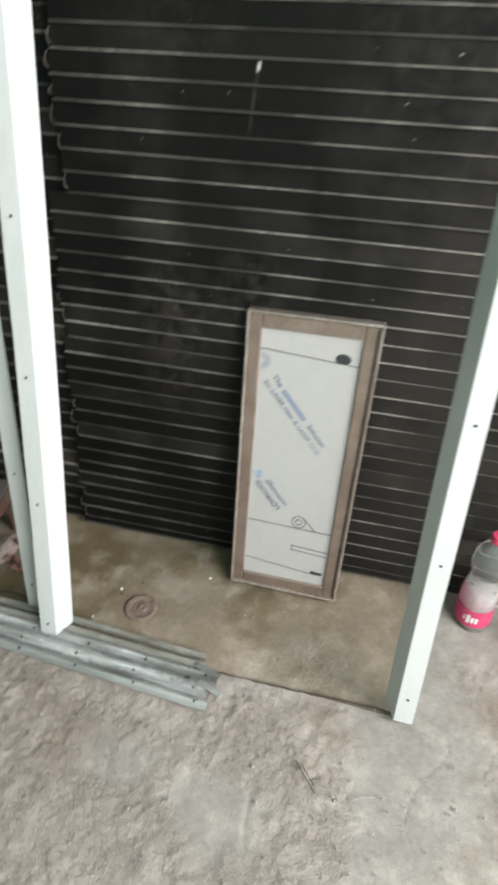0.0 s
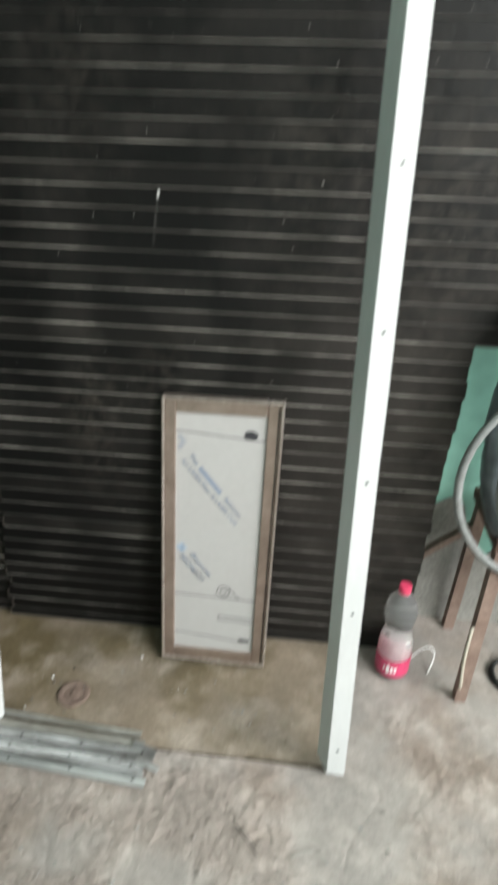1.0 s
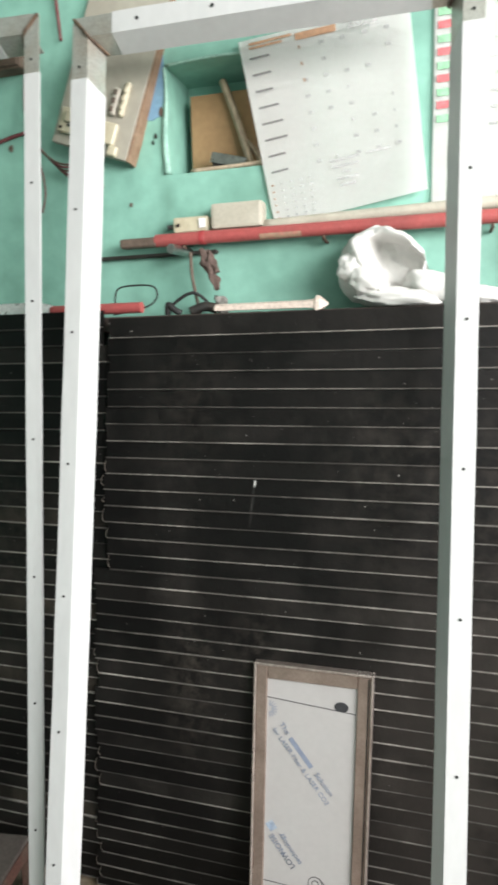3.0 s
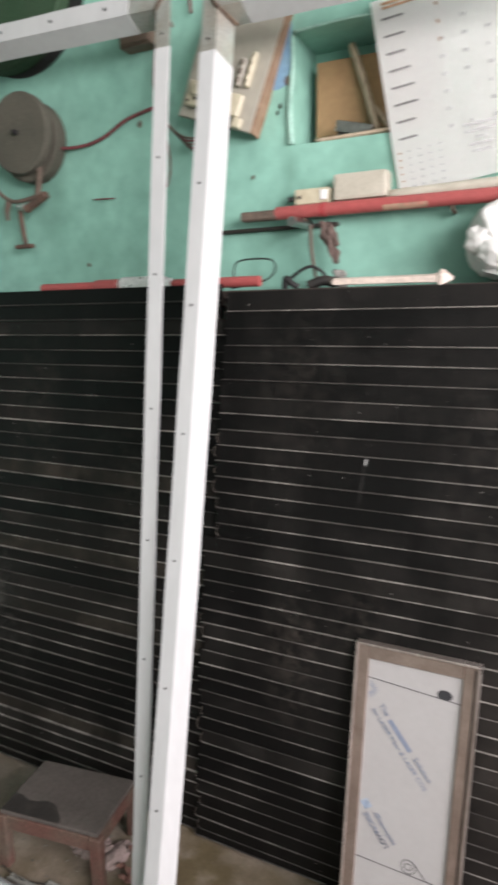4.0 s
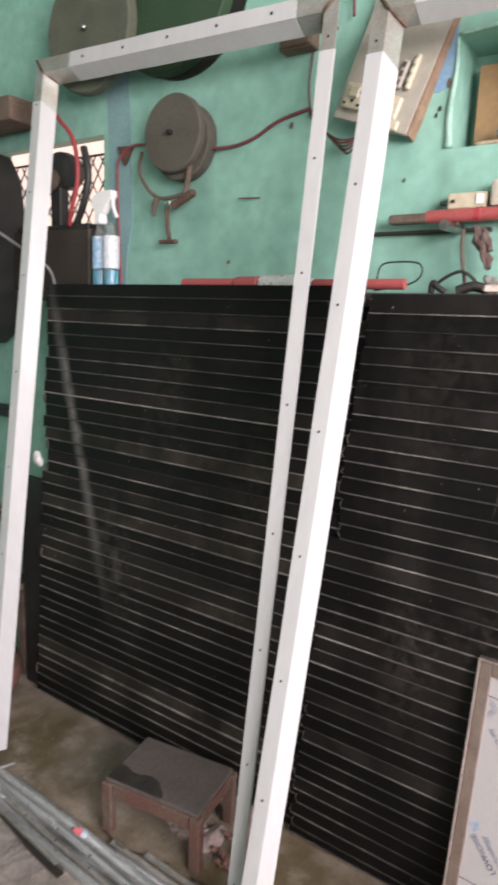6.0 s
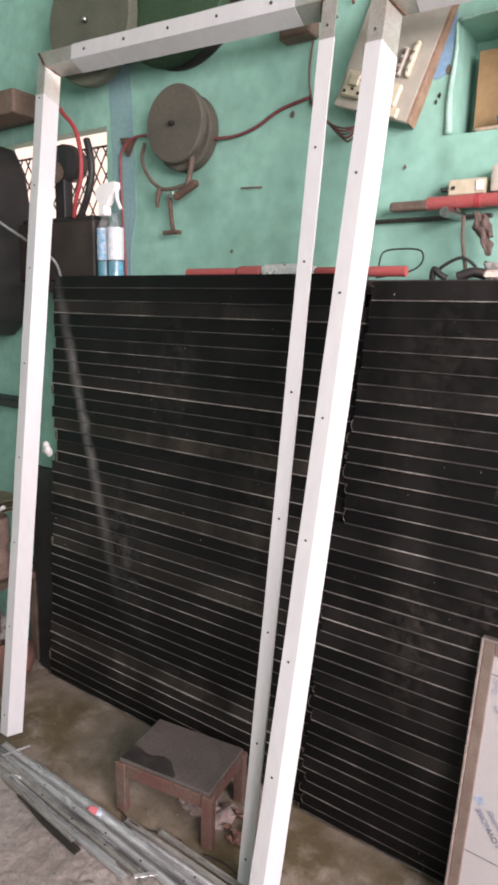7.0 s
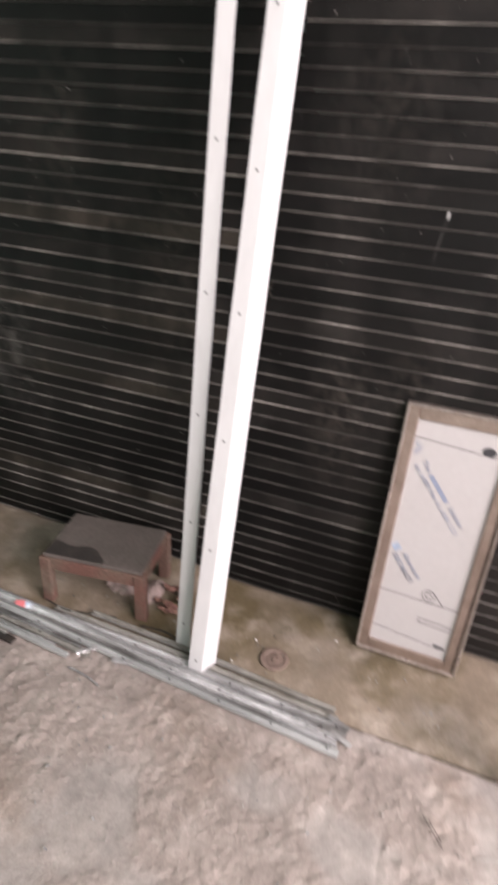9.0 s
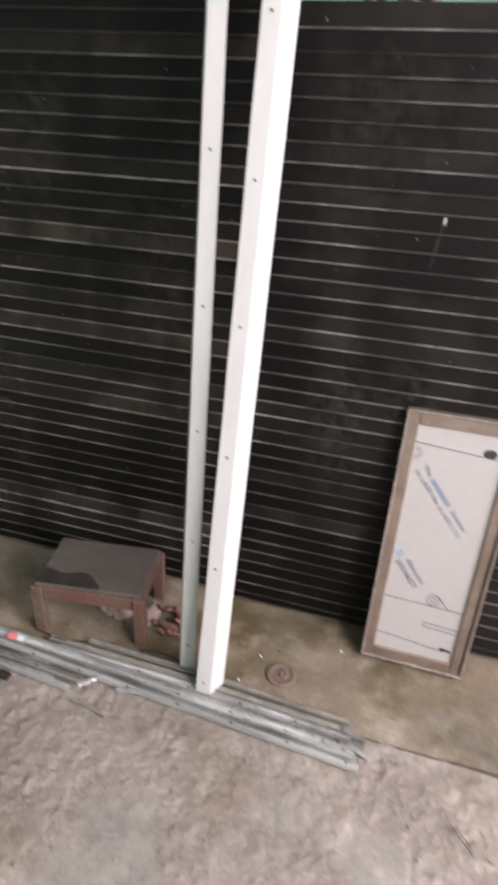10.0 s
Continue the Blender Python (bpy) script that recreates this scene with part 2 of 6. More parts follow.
for key in ("black", "black_film", "black_dusty"):
    streak(M[key], -1.728, 1.66, -1.43, 0.40, 0.034, (0.22, 0.212, 0.20), 0.5)
    streak(M[key], -1.46, 0.92, -1.33, 0.30, 0.10, (0.11, 0.105, 0.095), 0.22, True)
    for x0, z0, x1, z1, w, k in ((-0.345, 0.86, -0.36, 0.36, 0.10, 0.34), (-0.17, 0.90, -0.19, 0.55, 0.09, 0.26), (0.10, 1.50, 0.14, 0.80, 0.22, 0.14), (-0.33, 1.56, -0.36, 1.05, 0.16, 0.13),
                                 (0.42, 1.50, 0.40, 0.60, 0.25, 0.20), (-1.15, 1.54, -1.22, 0.85, 0.12, 0.16), (-0.86, 1.30, -0.84, 0.50, 0.16, 0.16), (-0.05, 0.66, -0.02, 0.15, 0.30, 0.16)):
        streak(M[key], x0, z0, x1, z1, w, (0.08, 0.068, 0.057), 0.6 * k, True)
    # broad brown dust, with the glare at this end put into its colour
    streak(M[key], 0.40, 1.12, 0.34, -0.45, 0.42, (0.066, 0.056, 0.049), 0.40)
    streak(M[key], -0.168, 1.175, -0.185, 1.06, 0.004, (0.10, 0.095, 0.09), 0.25)
    streak(M[key], -0.167, 1.178, -0.169, 1.164, 0.0035, (0.6, 0.6, 0.58), 0.9)


# broad ones: shade below the pipe put into the paint; narrow ones: stains
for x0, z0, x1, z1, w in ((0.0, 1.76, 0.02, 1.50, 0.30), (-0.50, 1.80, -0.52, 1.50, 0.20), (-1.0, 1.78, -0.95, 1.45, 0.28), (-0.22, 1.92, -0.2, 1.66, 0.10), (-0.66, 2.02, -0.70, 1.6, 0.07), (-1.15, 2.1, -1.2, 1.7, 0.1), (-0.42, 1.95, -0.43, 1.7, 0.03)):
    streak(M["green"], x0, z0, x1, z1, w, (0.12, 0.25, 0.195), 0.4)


# ---- building helpers ----
def holder(name, x, y, z, label="", category="", group="", kind=""):
    ob = new(name)
    ob.location = (x, y, z)
    return tagged(ob, label, category, group, kind)


def world_of(ob):
    m = Matrix.Translation(ob.location)
    while ob.parent:
        ob = ob.parent
        if ob.type == "EMPTY":
            m = Matrix.Translation(ob.location)
    return m


def part(name, bm, mat, parent=None, label="", smooth=False):
    """Links a bmesh, given in world places, as one mesh object under a thing or a part."""
    bmesh.ops.recalc_face_normals(bm, faces=bm.faces)
    me = bpy.data.meshes.new(name)
    bm.to_mesh(me)
    bm.free()
    for mm in (mat if isinstance(mat, (list, tuple)) else [mat]):
        me.materials.append(mm)
    if smooth:
        for p in me.polygons:
            p.use_smooth = True
    ob = new(name, me)
    if parent is not None:
        ob.parent = parent
        root = parent
        while root.parent:
            root = root.parent
        ob.matrix_parent_inverse = (Matrix.Translation(root.location) if root.type == "EMPTY" and parent == root else Matrix.Identity(4)).inverted()
        if parent != root or root.type != "EMPTY":
            ob.matrix_parent_inverse = Matrix.Identity(4)
    if label:
        tagged(ob, label)
    return ob


def box(bm, x0, x1, y0, y1, z0, z1, m=None, mi=0):
    v = [bm.verts.new((x, y, z)) for z in (z0, z1) for x, y in ((x0, y0), (x1, y0), (x1, y1), (x0, y1))]
    if m:
        for q in v:
            q.co = m @ q.co
    for f in ((0, 3, 2, 1), (4, 5, 6, 7), (0, 1, 5, 4), (1, 2, 6, 5), (2, 3, 7, 6), (3, 0, 4, 7)):
        bm.faces.new([v[i] for i in f]).material_index = mi
    return v


def bevelled(bm, w=0.003, seg=1):
    bmesh.ops.bevel(bm, geom=[e for e in bm.edges], offset=w, segments=seg, affect="EDGES", profile=0.6)
    return bm


def bbox(x0, x1, y0, y1, z0, z1, w=0.003, m=None, seg=1):
    bm = bmesh.new()
    box(bm, x0, x1, y0, y1, z0, z1)
    bevelled(bm, w, seg)
    if m:
        bm.transform(m)
    return bm


def loft(bm, rings, caps=True, close=True, mi=0):
    """Skins a row of rings, each a list of places."""
    vs = [[bm.verts.new(p) for p in r] for r in rings]
    k = len(vs[0])
    for a, b in zip(vs, vs[1:]):
        for i in range(k if close else k - 1):
            bm.faces.new((a[i], a[(i + 1) % k], b[(i + 1) % k], b[i])).material_index = mi
    if caps and close:
        bm.faces.new(vs[0][::-1]).material_index = mi
        bm.faces.new(vs[-1]).material_index = mi
    return vs


def turned(bm, profile, n=24, m=None, mi=0):
    """A turned solid from (radius, height) pairs round z."""
    rings = []
    for r, h in profile:
        rings.append([(r * math.cos(2 * math.pi * i / n), r * math.sin(2 * math.pi * i / n), h) for i in range(n)])
    if m:
        rings = [[m @ Vector(p) for p in r] for r in rings]
    loft(bm, rings, mi=mi)
    return bm


def tube(bm, pts, r, n=8, mi=0, taper=None):
    """A round tube along a smoothed row of places."""
    p = [Vector(q) for q in pts]
    fine = []
    for i in range(len(p) - 1):
        a, b, c, d = p[max(i - 1, 0)], p[i], p[i + 1], p[min(i + 2, len(p) - 1)]
        for s in range(6):
            t = s / 6
            fine.append(0.5 * (2 * b + (c - a) * t + (2 * a - 5 * b + 4 * c - d) * t * t + (3 * b - a - 3 * c + d) * t ** 3))
    fine.append(p[-1])
    rings, up = [], Vector((0.13, 0.2, 0.97))
    for i, q in enumerate(fine):
        way = (fine[min(i + 1, len(fine) - 1)] - fine[max(i - 1, 0)]).normalized()
        s = way.cross(up)
        s = s.normalized() if s.length > 1e-4 else Vector((1, 0, 0))
        u = s.cross(way).normalized()
        up = u
        rr = r if taper is None else r + (taper - r) * i / (len(fine) - 1)
        rings.append([q + rr * (math.cos(2 * math.pi * k / n) * s + math.sin(2 * math.pi * k / n) * u) for k in range(n)])
    loft(bm, rings, mi=mi)
    return bm


# ---- the room ----
WALL_Y, FLOOR_EDGE = 1.69, 1.155


def slab(name, x0, x1, y0, y1, z0, z1, mat, label=""):
    bm = bmesh.new()
    box(bm, x0, x1, y0, y1, z0, z1)
    return tagged(part(name, bm, mat), label, name.split("_")[0], kind="structure")


# smooth bare patches and crumbly ones: x, y, radius along x, radius along y, crust more or less
PATCHES = [(-0.337, 0.918, 0.085, 0.05, -1.5), (-0.018, 0.863, 0.09, 0.065, -1.3), (-0.57, 0.78, 0.07, 0.10, -1.0), (0.32, 0.95, 0.07, 0.30, -0.7),
           (-0.12, 1.00, 0.16, 0.06, 0.9), (-0.45, 0.86, 0.06, 0.10, 1.1), (0.12, 0.96, 0.11, 0.12, 0.9), (-0.30, 0.80, 0.12, 0.07, 1.1), (-0.19, 0.73, 0.14, 0.07, 1.1), (-0.75, 0.93, 0.12, 0.08, 0.6),
           (0.13, 1.255, 0.07, 0.05, 1.3), (0.05, 1.20, 0.10, 0.025, 0.9), (-0.42, 1.40, 0.05, 0.04, 0.8), (-1.1, 0.85, 0.15, 0.1, -0.6), (0.55, 1.1, 0.3, 0.3, -0.7)]


def smoothed(t):
    t = max(0.0, min(1.0, t))
    return t * t * (3 - 2 * t)


def floor_mesh(x0, x1, y0, y1, step, height, relief, bias, drop):
    """A sheet with smooth patches and a raised crumbly crust; drop: how deep it dips along its near edge."""
    nx, ny = round((x1 - x0) / step), round((y1 - y0) / step)
    flat, mask = [], []
    for j in range(ny + 1):
        for i in range(nx + 1):
            x, y = x0 + (x1 - x0) * i / nx, y0 + (y1 - y0) * j / ny
            c = bias + 1.5 * noise.noise((x * 2.7 + 4, y * 2.7, 7.0)) + 0.7 * noise.noise((x * 8, y * 8, 3.0)) + 0.4 * noise.noise((x * 26, y * 26, 11.0))
            for px, py, rx, ry, more in PATCHES:
                d = ((x - px) / rx) ** 2 + ((y - py) / ry) ** 2
                if d < 4:
                    c += more * (1 - d / 4)
            k = smoothed(0.5 + 0.85 * c)
            wx, wy = x + 0.008 * noise.noise((x * 14, y * 14, 30.0)), y + 0.008 * noise.noise((x * 14, y * 14, 40.0))
            lumps = 0.30 + 0.62 * noise.fractal((wx * 27, wy * 27, 5.0), 0.75, 2.2, 3) - 0.7 * max(0.0, noise.noise((wx * 42, wy * 42, 17.0)) - 0.25)
            lumps *= 0.55 + 1.1 * abs(noise.noise((x * 5.5, y * 5.5, 23.0))) + 0.4 * max(0.0, noise.noise((x * 17, y * 17, 27.0)))
            low = 0.45 * noise.noise((x * 3.1, y * 3.1, 2.0)) + 0.12 * noise.noise((x * 11, y * 11, 6.0))
            crack = max(0.0, 1 - abs(noise.noise((x * 3.3 + 1, y * 3.3, 21.0))) / 0.012)
            z = height + relief * (low + k * (0.20 + 0.92 * lumps) + 0.10 * (1 - k) * lumps) - 0.0018 * crack * (1 - k)
            if drop:
                z -= drop * math.exp(-(y - y0) / 0.018) * smoothed((x + 0.35) / 0.5)
            flat.append((x, y, z))
            mask.append(k)
    me = bpy.data.meshes.new("floor")
    w = nx + 1
    me.from_pydata(flat, [], [(j * w + i, j * w + i + 1, (j + 1) * w + i + 1, (j + 1) * w + i) for j in range(ny) for i in range(nx)])
    me.attributes.new("crust", "FLOAT", "POINT").data.foreach_set("value", mask)
    bm = bmesh.new()
    bm.from_mesh(me)
    bpy.data.meshes.remove(me)
    return bm


floor = tagged(part("floor", floor_mesh(-2.0, 0.30, 0.15, FLOOR_EDGE, 0.0042, -0.0075, 0.0088, 0.14, 0), M["rough_floor"], smooth=True),
               "rough pitted grey-brown cement workshop floor", "floor", kind="structure")
inner = tagged(part("floor_inner", floor_mesh(-2.7, 0.30, FLOOR_EDGE, WALL_Y, 0.0085, -0.013, 0.0048, -0.28, 0.018), M["inner_floor"], smooth=True),
               "smoother stained brown cement strip along the wall", "floor", kind="structure")
tagged(part("floor_corner", floor_mesh(0.30, 1.7, 0.15, WALL_Y, 0.0052, -0.0075, 0.0088, 0.14, 0), M["rough_floor"], smooth=True),
       "worn pale grey cement floor by the stand", "floor", kind="structure")
# dark strip in the joint: dirt, with the gap's shade put into its colour
bm = bmesh.new()
rings = []
for i in range(60):
    x = -0.15 + 0.42 * i / 59
    w = 0.0028 + 0.0045 * i / 59 + 0.0025 * noise.noise((x * 30, 1.0, 4.0))
    y = FLOOR_EDGE + 0.003 + 0.003 * noise.noise((x * 9, 2.0, 4.0))
    rings.append([(x, y - w, -0.012), (x, y - 0.4 * w, -0.0035), (x, y + 0.5 * w, -0.005), (x, y + 1.5 * w, -0.016)])
loft(bm, rings)
tagged(part("trim_joint", bm, M["joint_dark"], smooth=True), "dark strip in the floor joint, dirt and painted gap shade", "joint", kind="structure")
slab("floor_back", -3.2, 2.7, -1.9, 0.15, -0.1, -0.003, M["rough_floor"], "grey cement floor behind the work area")
slab("floor_west", -3.2, -2.0, 0.15, FLOOR_EDGE, -0.1, -0.003, M["rough_floor"], "grey cement floor")
slab("floor_end", -3.2, -2.7, FLOOR_EDGE, WALL_Y, -0.1, -0.004, M["rough_floor"], "grey cement floor")
slab("floor_east", 1.7, 2.7, 0.15, WALL_Y, -0.1, -0.003, M["rough_floor"], "grey cement floor")

# north wall with a niche and a window opening
NICHE = (-0.413, -0.07, 1.913, 2.165)
WINDOW = (-2.30, -1.60, 1.79, 2.085)


def wall_with_openings(x0, x1, z0, z1, y0, y1, holes):
    xs = sorted({x0, x1, *[h[0] for h in holes], *[h[1] for h in holes]})
    zs = sorted({z0, z1, *[h[2] for h in holes], *[h[3] for h in holes]})
    bm = bmesh.new()
    for a, b in zip(xs, xs[1:]):
        for c, d in zip(zs, zs[1:]):
            if any(h[0] <= a and b <= h[1] and h[2] <= c and d <= h[3] for h in holes):
                continue
            box(bm, a, b, y0, y1, c, d)
    bmesh.ops.remove_doubles(bm, verts=bm.verts, dist=1e-5)
    inner_faces = {}
    for f in bm.faces:
        inner_faces.setdefault(tuple(round(c, 4) for c in f.calc_center_median()), []).append(f)
    bmesh.ops.delete(bm, geom=[f for fs in inner_faces.values() if len(fs) > 1 for f in fs], context="FACES_ONLY")
    return bm


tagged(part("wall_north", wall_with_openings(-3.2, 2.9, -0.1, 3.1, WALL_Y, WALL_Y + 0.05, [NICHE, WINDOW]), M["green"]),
       "sea-green plaster workshop wall with stains and painted-in shade", "wall", kind="structure")
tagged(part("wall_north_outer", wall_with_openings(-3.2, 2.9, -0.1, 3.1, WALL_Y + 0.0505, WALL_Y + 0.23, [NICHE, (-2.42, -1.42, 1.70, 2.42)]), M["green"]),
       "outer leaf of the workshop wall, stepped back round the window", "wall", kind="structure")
slab("wall_west", -3.4, -3.2, -1.7, 1.92, -0.1, 3.1, M["green"], "sea-green painted side wall")
# unseen wall, its pale colour chosen to bounce light onto the posts
slab("wall_south", -3.4, 2.7, -1.9, -1.7, -0.1, 3.1, M["grey_wall"], "unseen pale green-grey wall behind the work area, bounces fill light")
bm = bmesh.new()
for y0, y1, z0, z1 in ((-1.9, -1.6, -0.1, 3.1), (1.05, 1.92, -0.1, 3.1), (-1.6, 1.05, 2.8, 3.1)):
    box(bm, 2.35, 2.55, y0, y1, z0, z1)
tagged(part("wall_east", bm, M["grey_wall"]), "plaster wall with the wide open shop front", "wall", kind="structure")
# unseen ceiling, kept pale for the same bounce
slab("ceiling", -3.4, 2.9, -1.9, 1.92, 3.1, 3.25, M["ceiling"], "unseen pale ceiling, bounces fill light")
slab("ground", -60, 60, -60, 60, -0.3, -0.12, M["rough_floor"], "dusty ground outside the shop")


# ---- two leaning door frames wrapped in film ----
def door_frame(label, leans, left, right, top, film_top, film_beam, holes):
    """leans: y at the foot, slope and bow of both posts; left, right: outer x at the foot and at the top; top: heights at both ends."""
    ob = holder("door_frame", (left[0] + right[0]) / 2, leans[0][0], 0, label, "door frame", "leaning door frames")
    k = leans[0][1]

    def at(x, d, z):
        t = max(0.0, min(1.0, (x - left[0]) / (right[0] - left[0])))
        ya, yb = (p + q * z + r * z * z for p, q, r in leans)
        return (x, ya + (yb - ya) * t + d, z)

    def lerp(a, b, t):
        return a + (b - a) * t

    for side, (xb, xt), s, zt in (("left", left, 1, top[0]), ("right", right, -1, top[1])):
        def ring(z, o, cut=0.0):
            x = lerp(xb, xt, z / zt)
            return [at(x - s * o, -o, z), at(x + s * (0.038 + 0.3 * o), -o, z), at(x + s * (0.058 + o), 0.046, z - cut), at(x + s * (0.056 - o), 0.048, z - cut), at(x + s * (0.0365 - o), 0.003 + o, z), at(x - s * o, 0.003 + o, z)]
        bm = bmesh.new()
        loft(bm, [ring(0.010 + (zt - 0.010) * i / 12, 0) for i in range(13)])
        post = part("post", bm, M["steel"], ob)
        bm = bmesh.new()
        ft = film_top[0] if side == "left" else film_top[1]
        rings = [ring(0.009, 0.0012)] + [ring(ft * i / 14, 0.0012 + 0.0005 * math.sin(i * 2.3)) for i in range(1, 14)] + [ring(ft, 0.0012, 0.03)]
        loft(bm, rings)
        part("protective_film", bm, M["film"], post, "white protective film")
        for z in holes[0] if side == "left" else holes[1]:
            if z > zt - 0.03:
                continue
            x = lerp(xb, xt, z / zt) + s * 0.019
            bm = bmesh.new()
            m = Matrix.Translation(at(x, -0.0022, z)) @ pose(0, 0, 0, 90 - math.degrees(math.atan(k)), 0, 0)
            turned(bm, [(0.0029, -0.0006), (0.0029, 0.0006)], 10, m)
            part("screw_hole", bm, M["hole"], post)
    # head beam, splayed below like the posts
    def bring(x, o):
        t = (x - left[1]) / (right[1] - left[1])
        z = lerp(top[0], top[1], t)
        return [at(x, -o, z + o), at(x, -o, z - 0.042 - 0.3 * o), at(x, 0.05, z - 0.066 - o), at(x, 0.052, z - 0.064 + o), at(x, 0.003 + o, z - 0.0405 + o), at(x, 0.003 + o, z + o)]
    bm = bmesh.new()
    loft(bm, [bring(left[1] + 0.02, 0.0004), bring(right[1] - 0.02, 0.0004)])
    beam = part("head_beam", bm, M["steel"], ob)
    bm = bmesh.new()
    n = 10
    loft(bm, [bring(lerp(film_beam[0], film_beam[1], i / n), 0.0016 + 0.0005 * math.sin(i * 1.9)) for i in range(n + 1)])
    part("protective_film", bm, M["film"], beam, "white protective film")
    x = film_beam[0] + 0.06
    while x < film_beam[1]:
        t = (x - left[1]) / (right[1] - left[1])
        z = lerp(top[0], top[1], t) - 0.02
        bm = bmesh.new()
        turned(bm, [(0.0042, -0.0006), (0.0042, 0.0006)], 10, Matrix.Translation(at(x, -0.0026, z)) @ pose(0, 0, 0, 90 - math.degrees(math.atan(k)), 0, 0))
        part("screw_hole", bm, M["hole"], beam)
        x += 0.17
    # mitre welds
    for xt, s, zt in ((left[1], 1, top[0]), (right[1], -1, top[1])):
        bm = bmesh.new()
        tube(bm, [at(xt + s * 0.002, -0.001, zt - 0.002), at(xt + s * 0.02, -0.0015, zt - 0.021), at(xt + s * 0.038, 0.0, zt - 0.042), at(xt + s * 0.063, 0.048, zt - 0.067)], 0.004, 6)
        part("weld_seam", bm, M["burnt"], ob, "brown heat-stained weld")
    return ob


HOLES_B = (0.04, 0.373, 0.661, 0.956, 1.244, 1.53, 1.795, 2.10)
HOLES_C = (0.075, 0.419, 0.705, 0.988, 1.26, 1.53, 1.80, 2.08)
HOLES_A = (0.08, 0.396, 0.689, 0.979, 1.292, 1.603, 1.867, 2.14)
door_frame("narrow steel door frame in white film, leaning beside the framed panel", ((1.147, 0.178, -0.0075), (1.132, 0.192, -0.016)), (-0.580, -0.546), (0.299, 0.303), (2.205, 2.18), (2.075, 2.06), (-0.45, 0.21), (HOLES_B, HOLES_C))
door_frame("wider steel door frame in white film, leaning over the low stool", ((1.205, 0.138, 0.0), (1.215, 0.135, 0.0)), (-1.672, -1.726), (-0.614, -0.641), (2.28, 2.24), (2.15, 2.11), (-1.565, -0.757), (HOLES_A, HOLES_A))


# ---- black rolling-shutter curtains against the wall ----
def shutter(label, ends, z_top, z_first, pitch, prouds, y_of, seed):
    """Slats hung from the top; prouds: how far each slat's lower lip stands out, in rough steps."""
    rng = random.Random(seed)
    ob = holder("shutter_curtain", -0.6, 1.53, 0, label, "shutter curtain", "leaning shutter curtains")
    joints = [z_top] + [z_first - pitch * i for i in range(60) if z_first - pitch * i > 0.02] + [0.002]
    for i, (zt, zb) in enumerate(zip(joints, joints[1:])):
        h = zt - zb - 0.0006
        xa, xb = ends(zb + h / 2, rng)
        s = prouds[i] if i < len(prouds) else rng.choice((0.5, 1, 1.5))
        led = 0.0012 + 0.0023 * s + (0.0008 if seed == 5 and zb < 0.80 else 0.0)
        lip = 0.0004 + 0.0006 * s
        ja, jb = rng.uniform(-0.0006, 0.0006), rng.uniform(-0.0006, 0.0006)
        prof = [(0.005, 0.0), (-led + 0.0008, 0.0), (-led - 0.0008, 0.0007), (-led - 0.0003, 0.0009 + lip), (-0.55 * led, 0.0016 + lip), (-0.40 * led, 0.40 * h), (-0.22 * led, 0.75 * h), (-0.0004, h), (0.005, h)]
        bm = bmesh.new()
        n = max(2, int((xb - xa) / 0.08))
        rings = []
        for q in range(n + 1):
            x = xa + (xb - xa) * q / n
            sag = 0.0006 * math.sin(3 * x + i) + ja + (jb - ja) * q / n
            dent = 0.0016 * noise.noise((x * 5, i * 1.7, seed))
            rings.append([(x, y_of(zb) + dent + d, zb + hh + sag) for d, hh in prof])
        loft(bm, rings)
        k = len(prof)
        bm.verts.index_update()
        for f in bm.faces:
            if len(f.verts) == 4 and {v.index % k for v in f.verts} in ({1, 2}, {2, 3}, {3, 4}):
                f.material_index = 1
        low = seed == 5 and zb < 0.80
        body = "black_dusty" if s >= 2.6 and i > 8 else "black_film" if rng.random() < (0.5 if low else 0.15) else "black"
        slat = part("slat", bm, [M[body], M["dust"] if s > 0.6 or low else M["dust_faint"]], ob)
        # pale tubes added to draw the light caught by the worn slat ends
        if seed == 3 and zb < 1.19 and rng.random() < (0.75 if zb > 0.9 or zb < 0.42 else 0.3):
            y = y_of(zb) - led
            out, a0, a1 = rng.uniform(0.0005, 0.0045), rng.uniform(0.0, 0.3), rng.uniform(0.55, 1.0)
            bm = bmesh.new()
            tube(bm, [(xa + 0.002, y - 0.001, zb + a0 * h), (xa - out, y - 0.002, zb + (0.7 * a0 + 0.3 * a1) * h), (xa - 0.4 * out, y - 0.002, zb + (0.3 * a0 + 0.7 * a1) * h), (xa + 0.003, y - 0.001, zb + a1 * h)], rng.uniform(0.0006, 0.0014), 6)
            part("end_cap", bm, M["worn"], slat, "pale outline for light caught on a worn slat end")
        if seed == 5 and rng.random() < 0.22 and 0.0 < zb < 1.2:
            for x in (xa,):
                bm = bmesh.new()
                box(bm, x - 0.004, x + 0.004, y_of(zb) - led - 0.002, y_of(zb) + 0.004, zb + 0.004, zb + h - 0.008)
                part("end_clip", bm, M["worn"], slat, "worn bare end clip")
    return ob


def ends_right(z, rng):
    left = -0.515 - 0.105 * (1.56 - z) if z > 1.19 else (-0.562 if z > 0.925 else -0.60 - 0.055 * (0.925 - z))
    right = 0.78 if z > 0.905 else 0.508 - 0.05 * (0.9 - z)
    j = 0.003 if z > 1.19 else 0.009
    return left + rng.uniform(-j, j), right + rng.uniform(-0.004, 0.004)


def ends_left(z, rng):
    left = -1.722 - 0.075 * (1.58 - z) + (0.015 if 0.9 < z < 1.05 else 0)
    return left + rng.uniform(-0.008, 0.008), (-0.545 if z > 1.5 else -0.49) + rng.uniform(-0.008, 0.008)


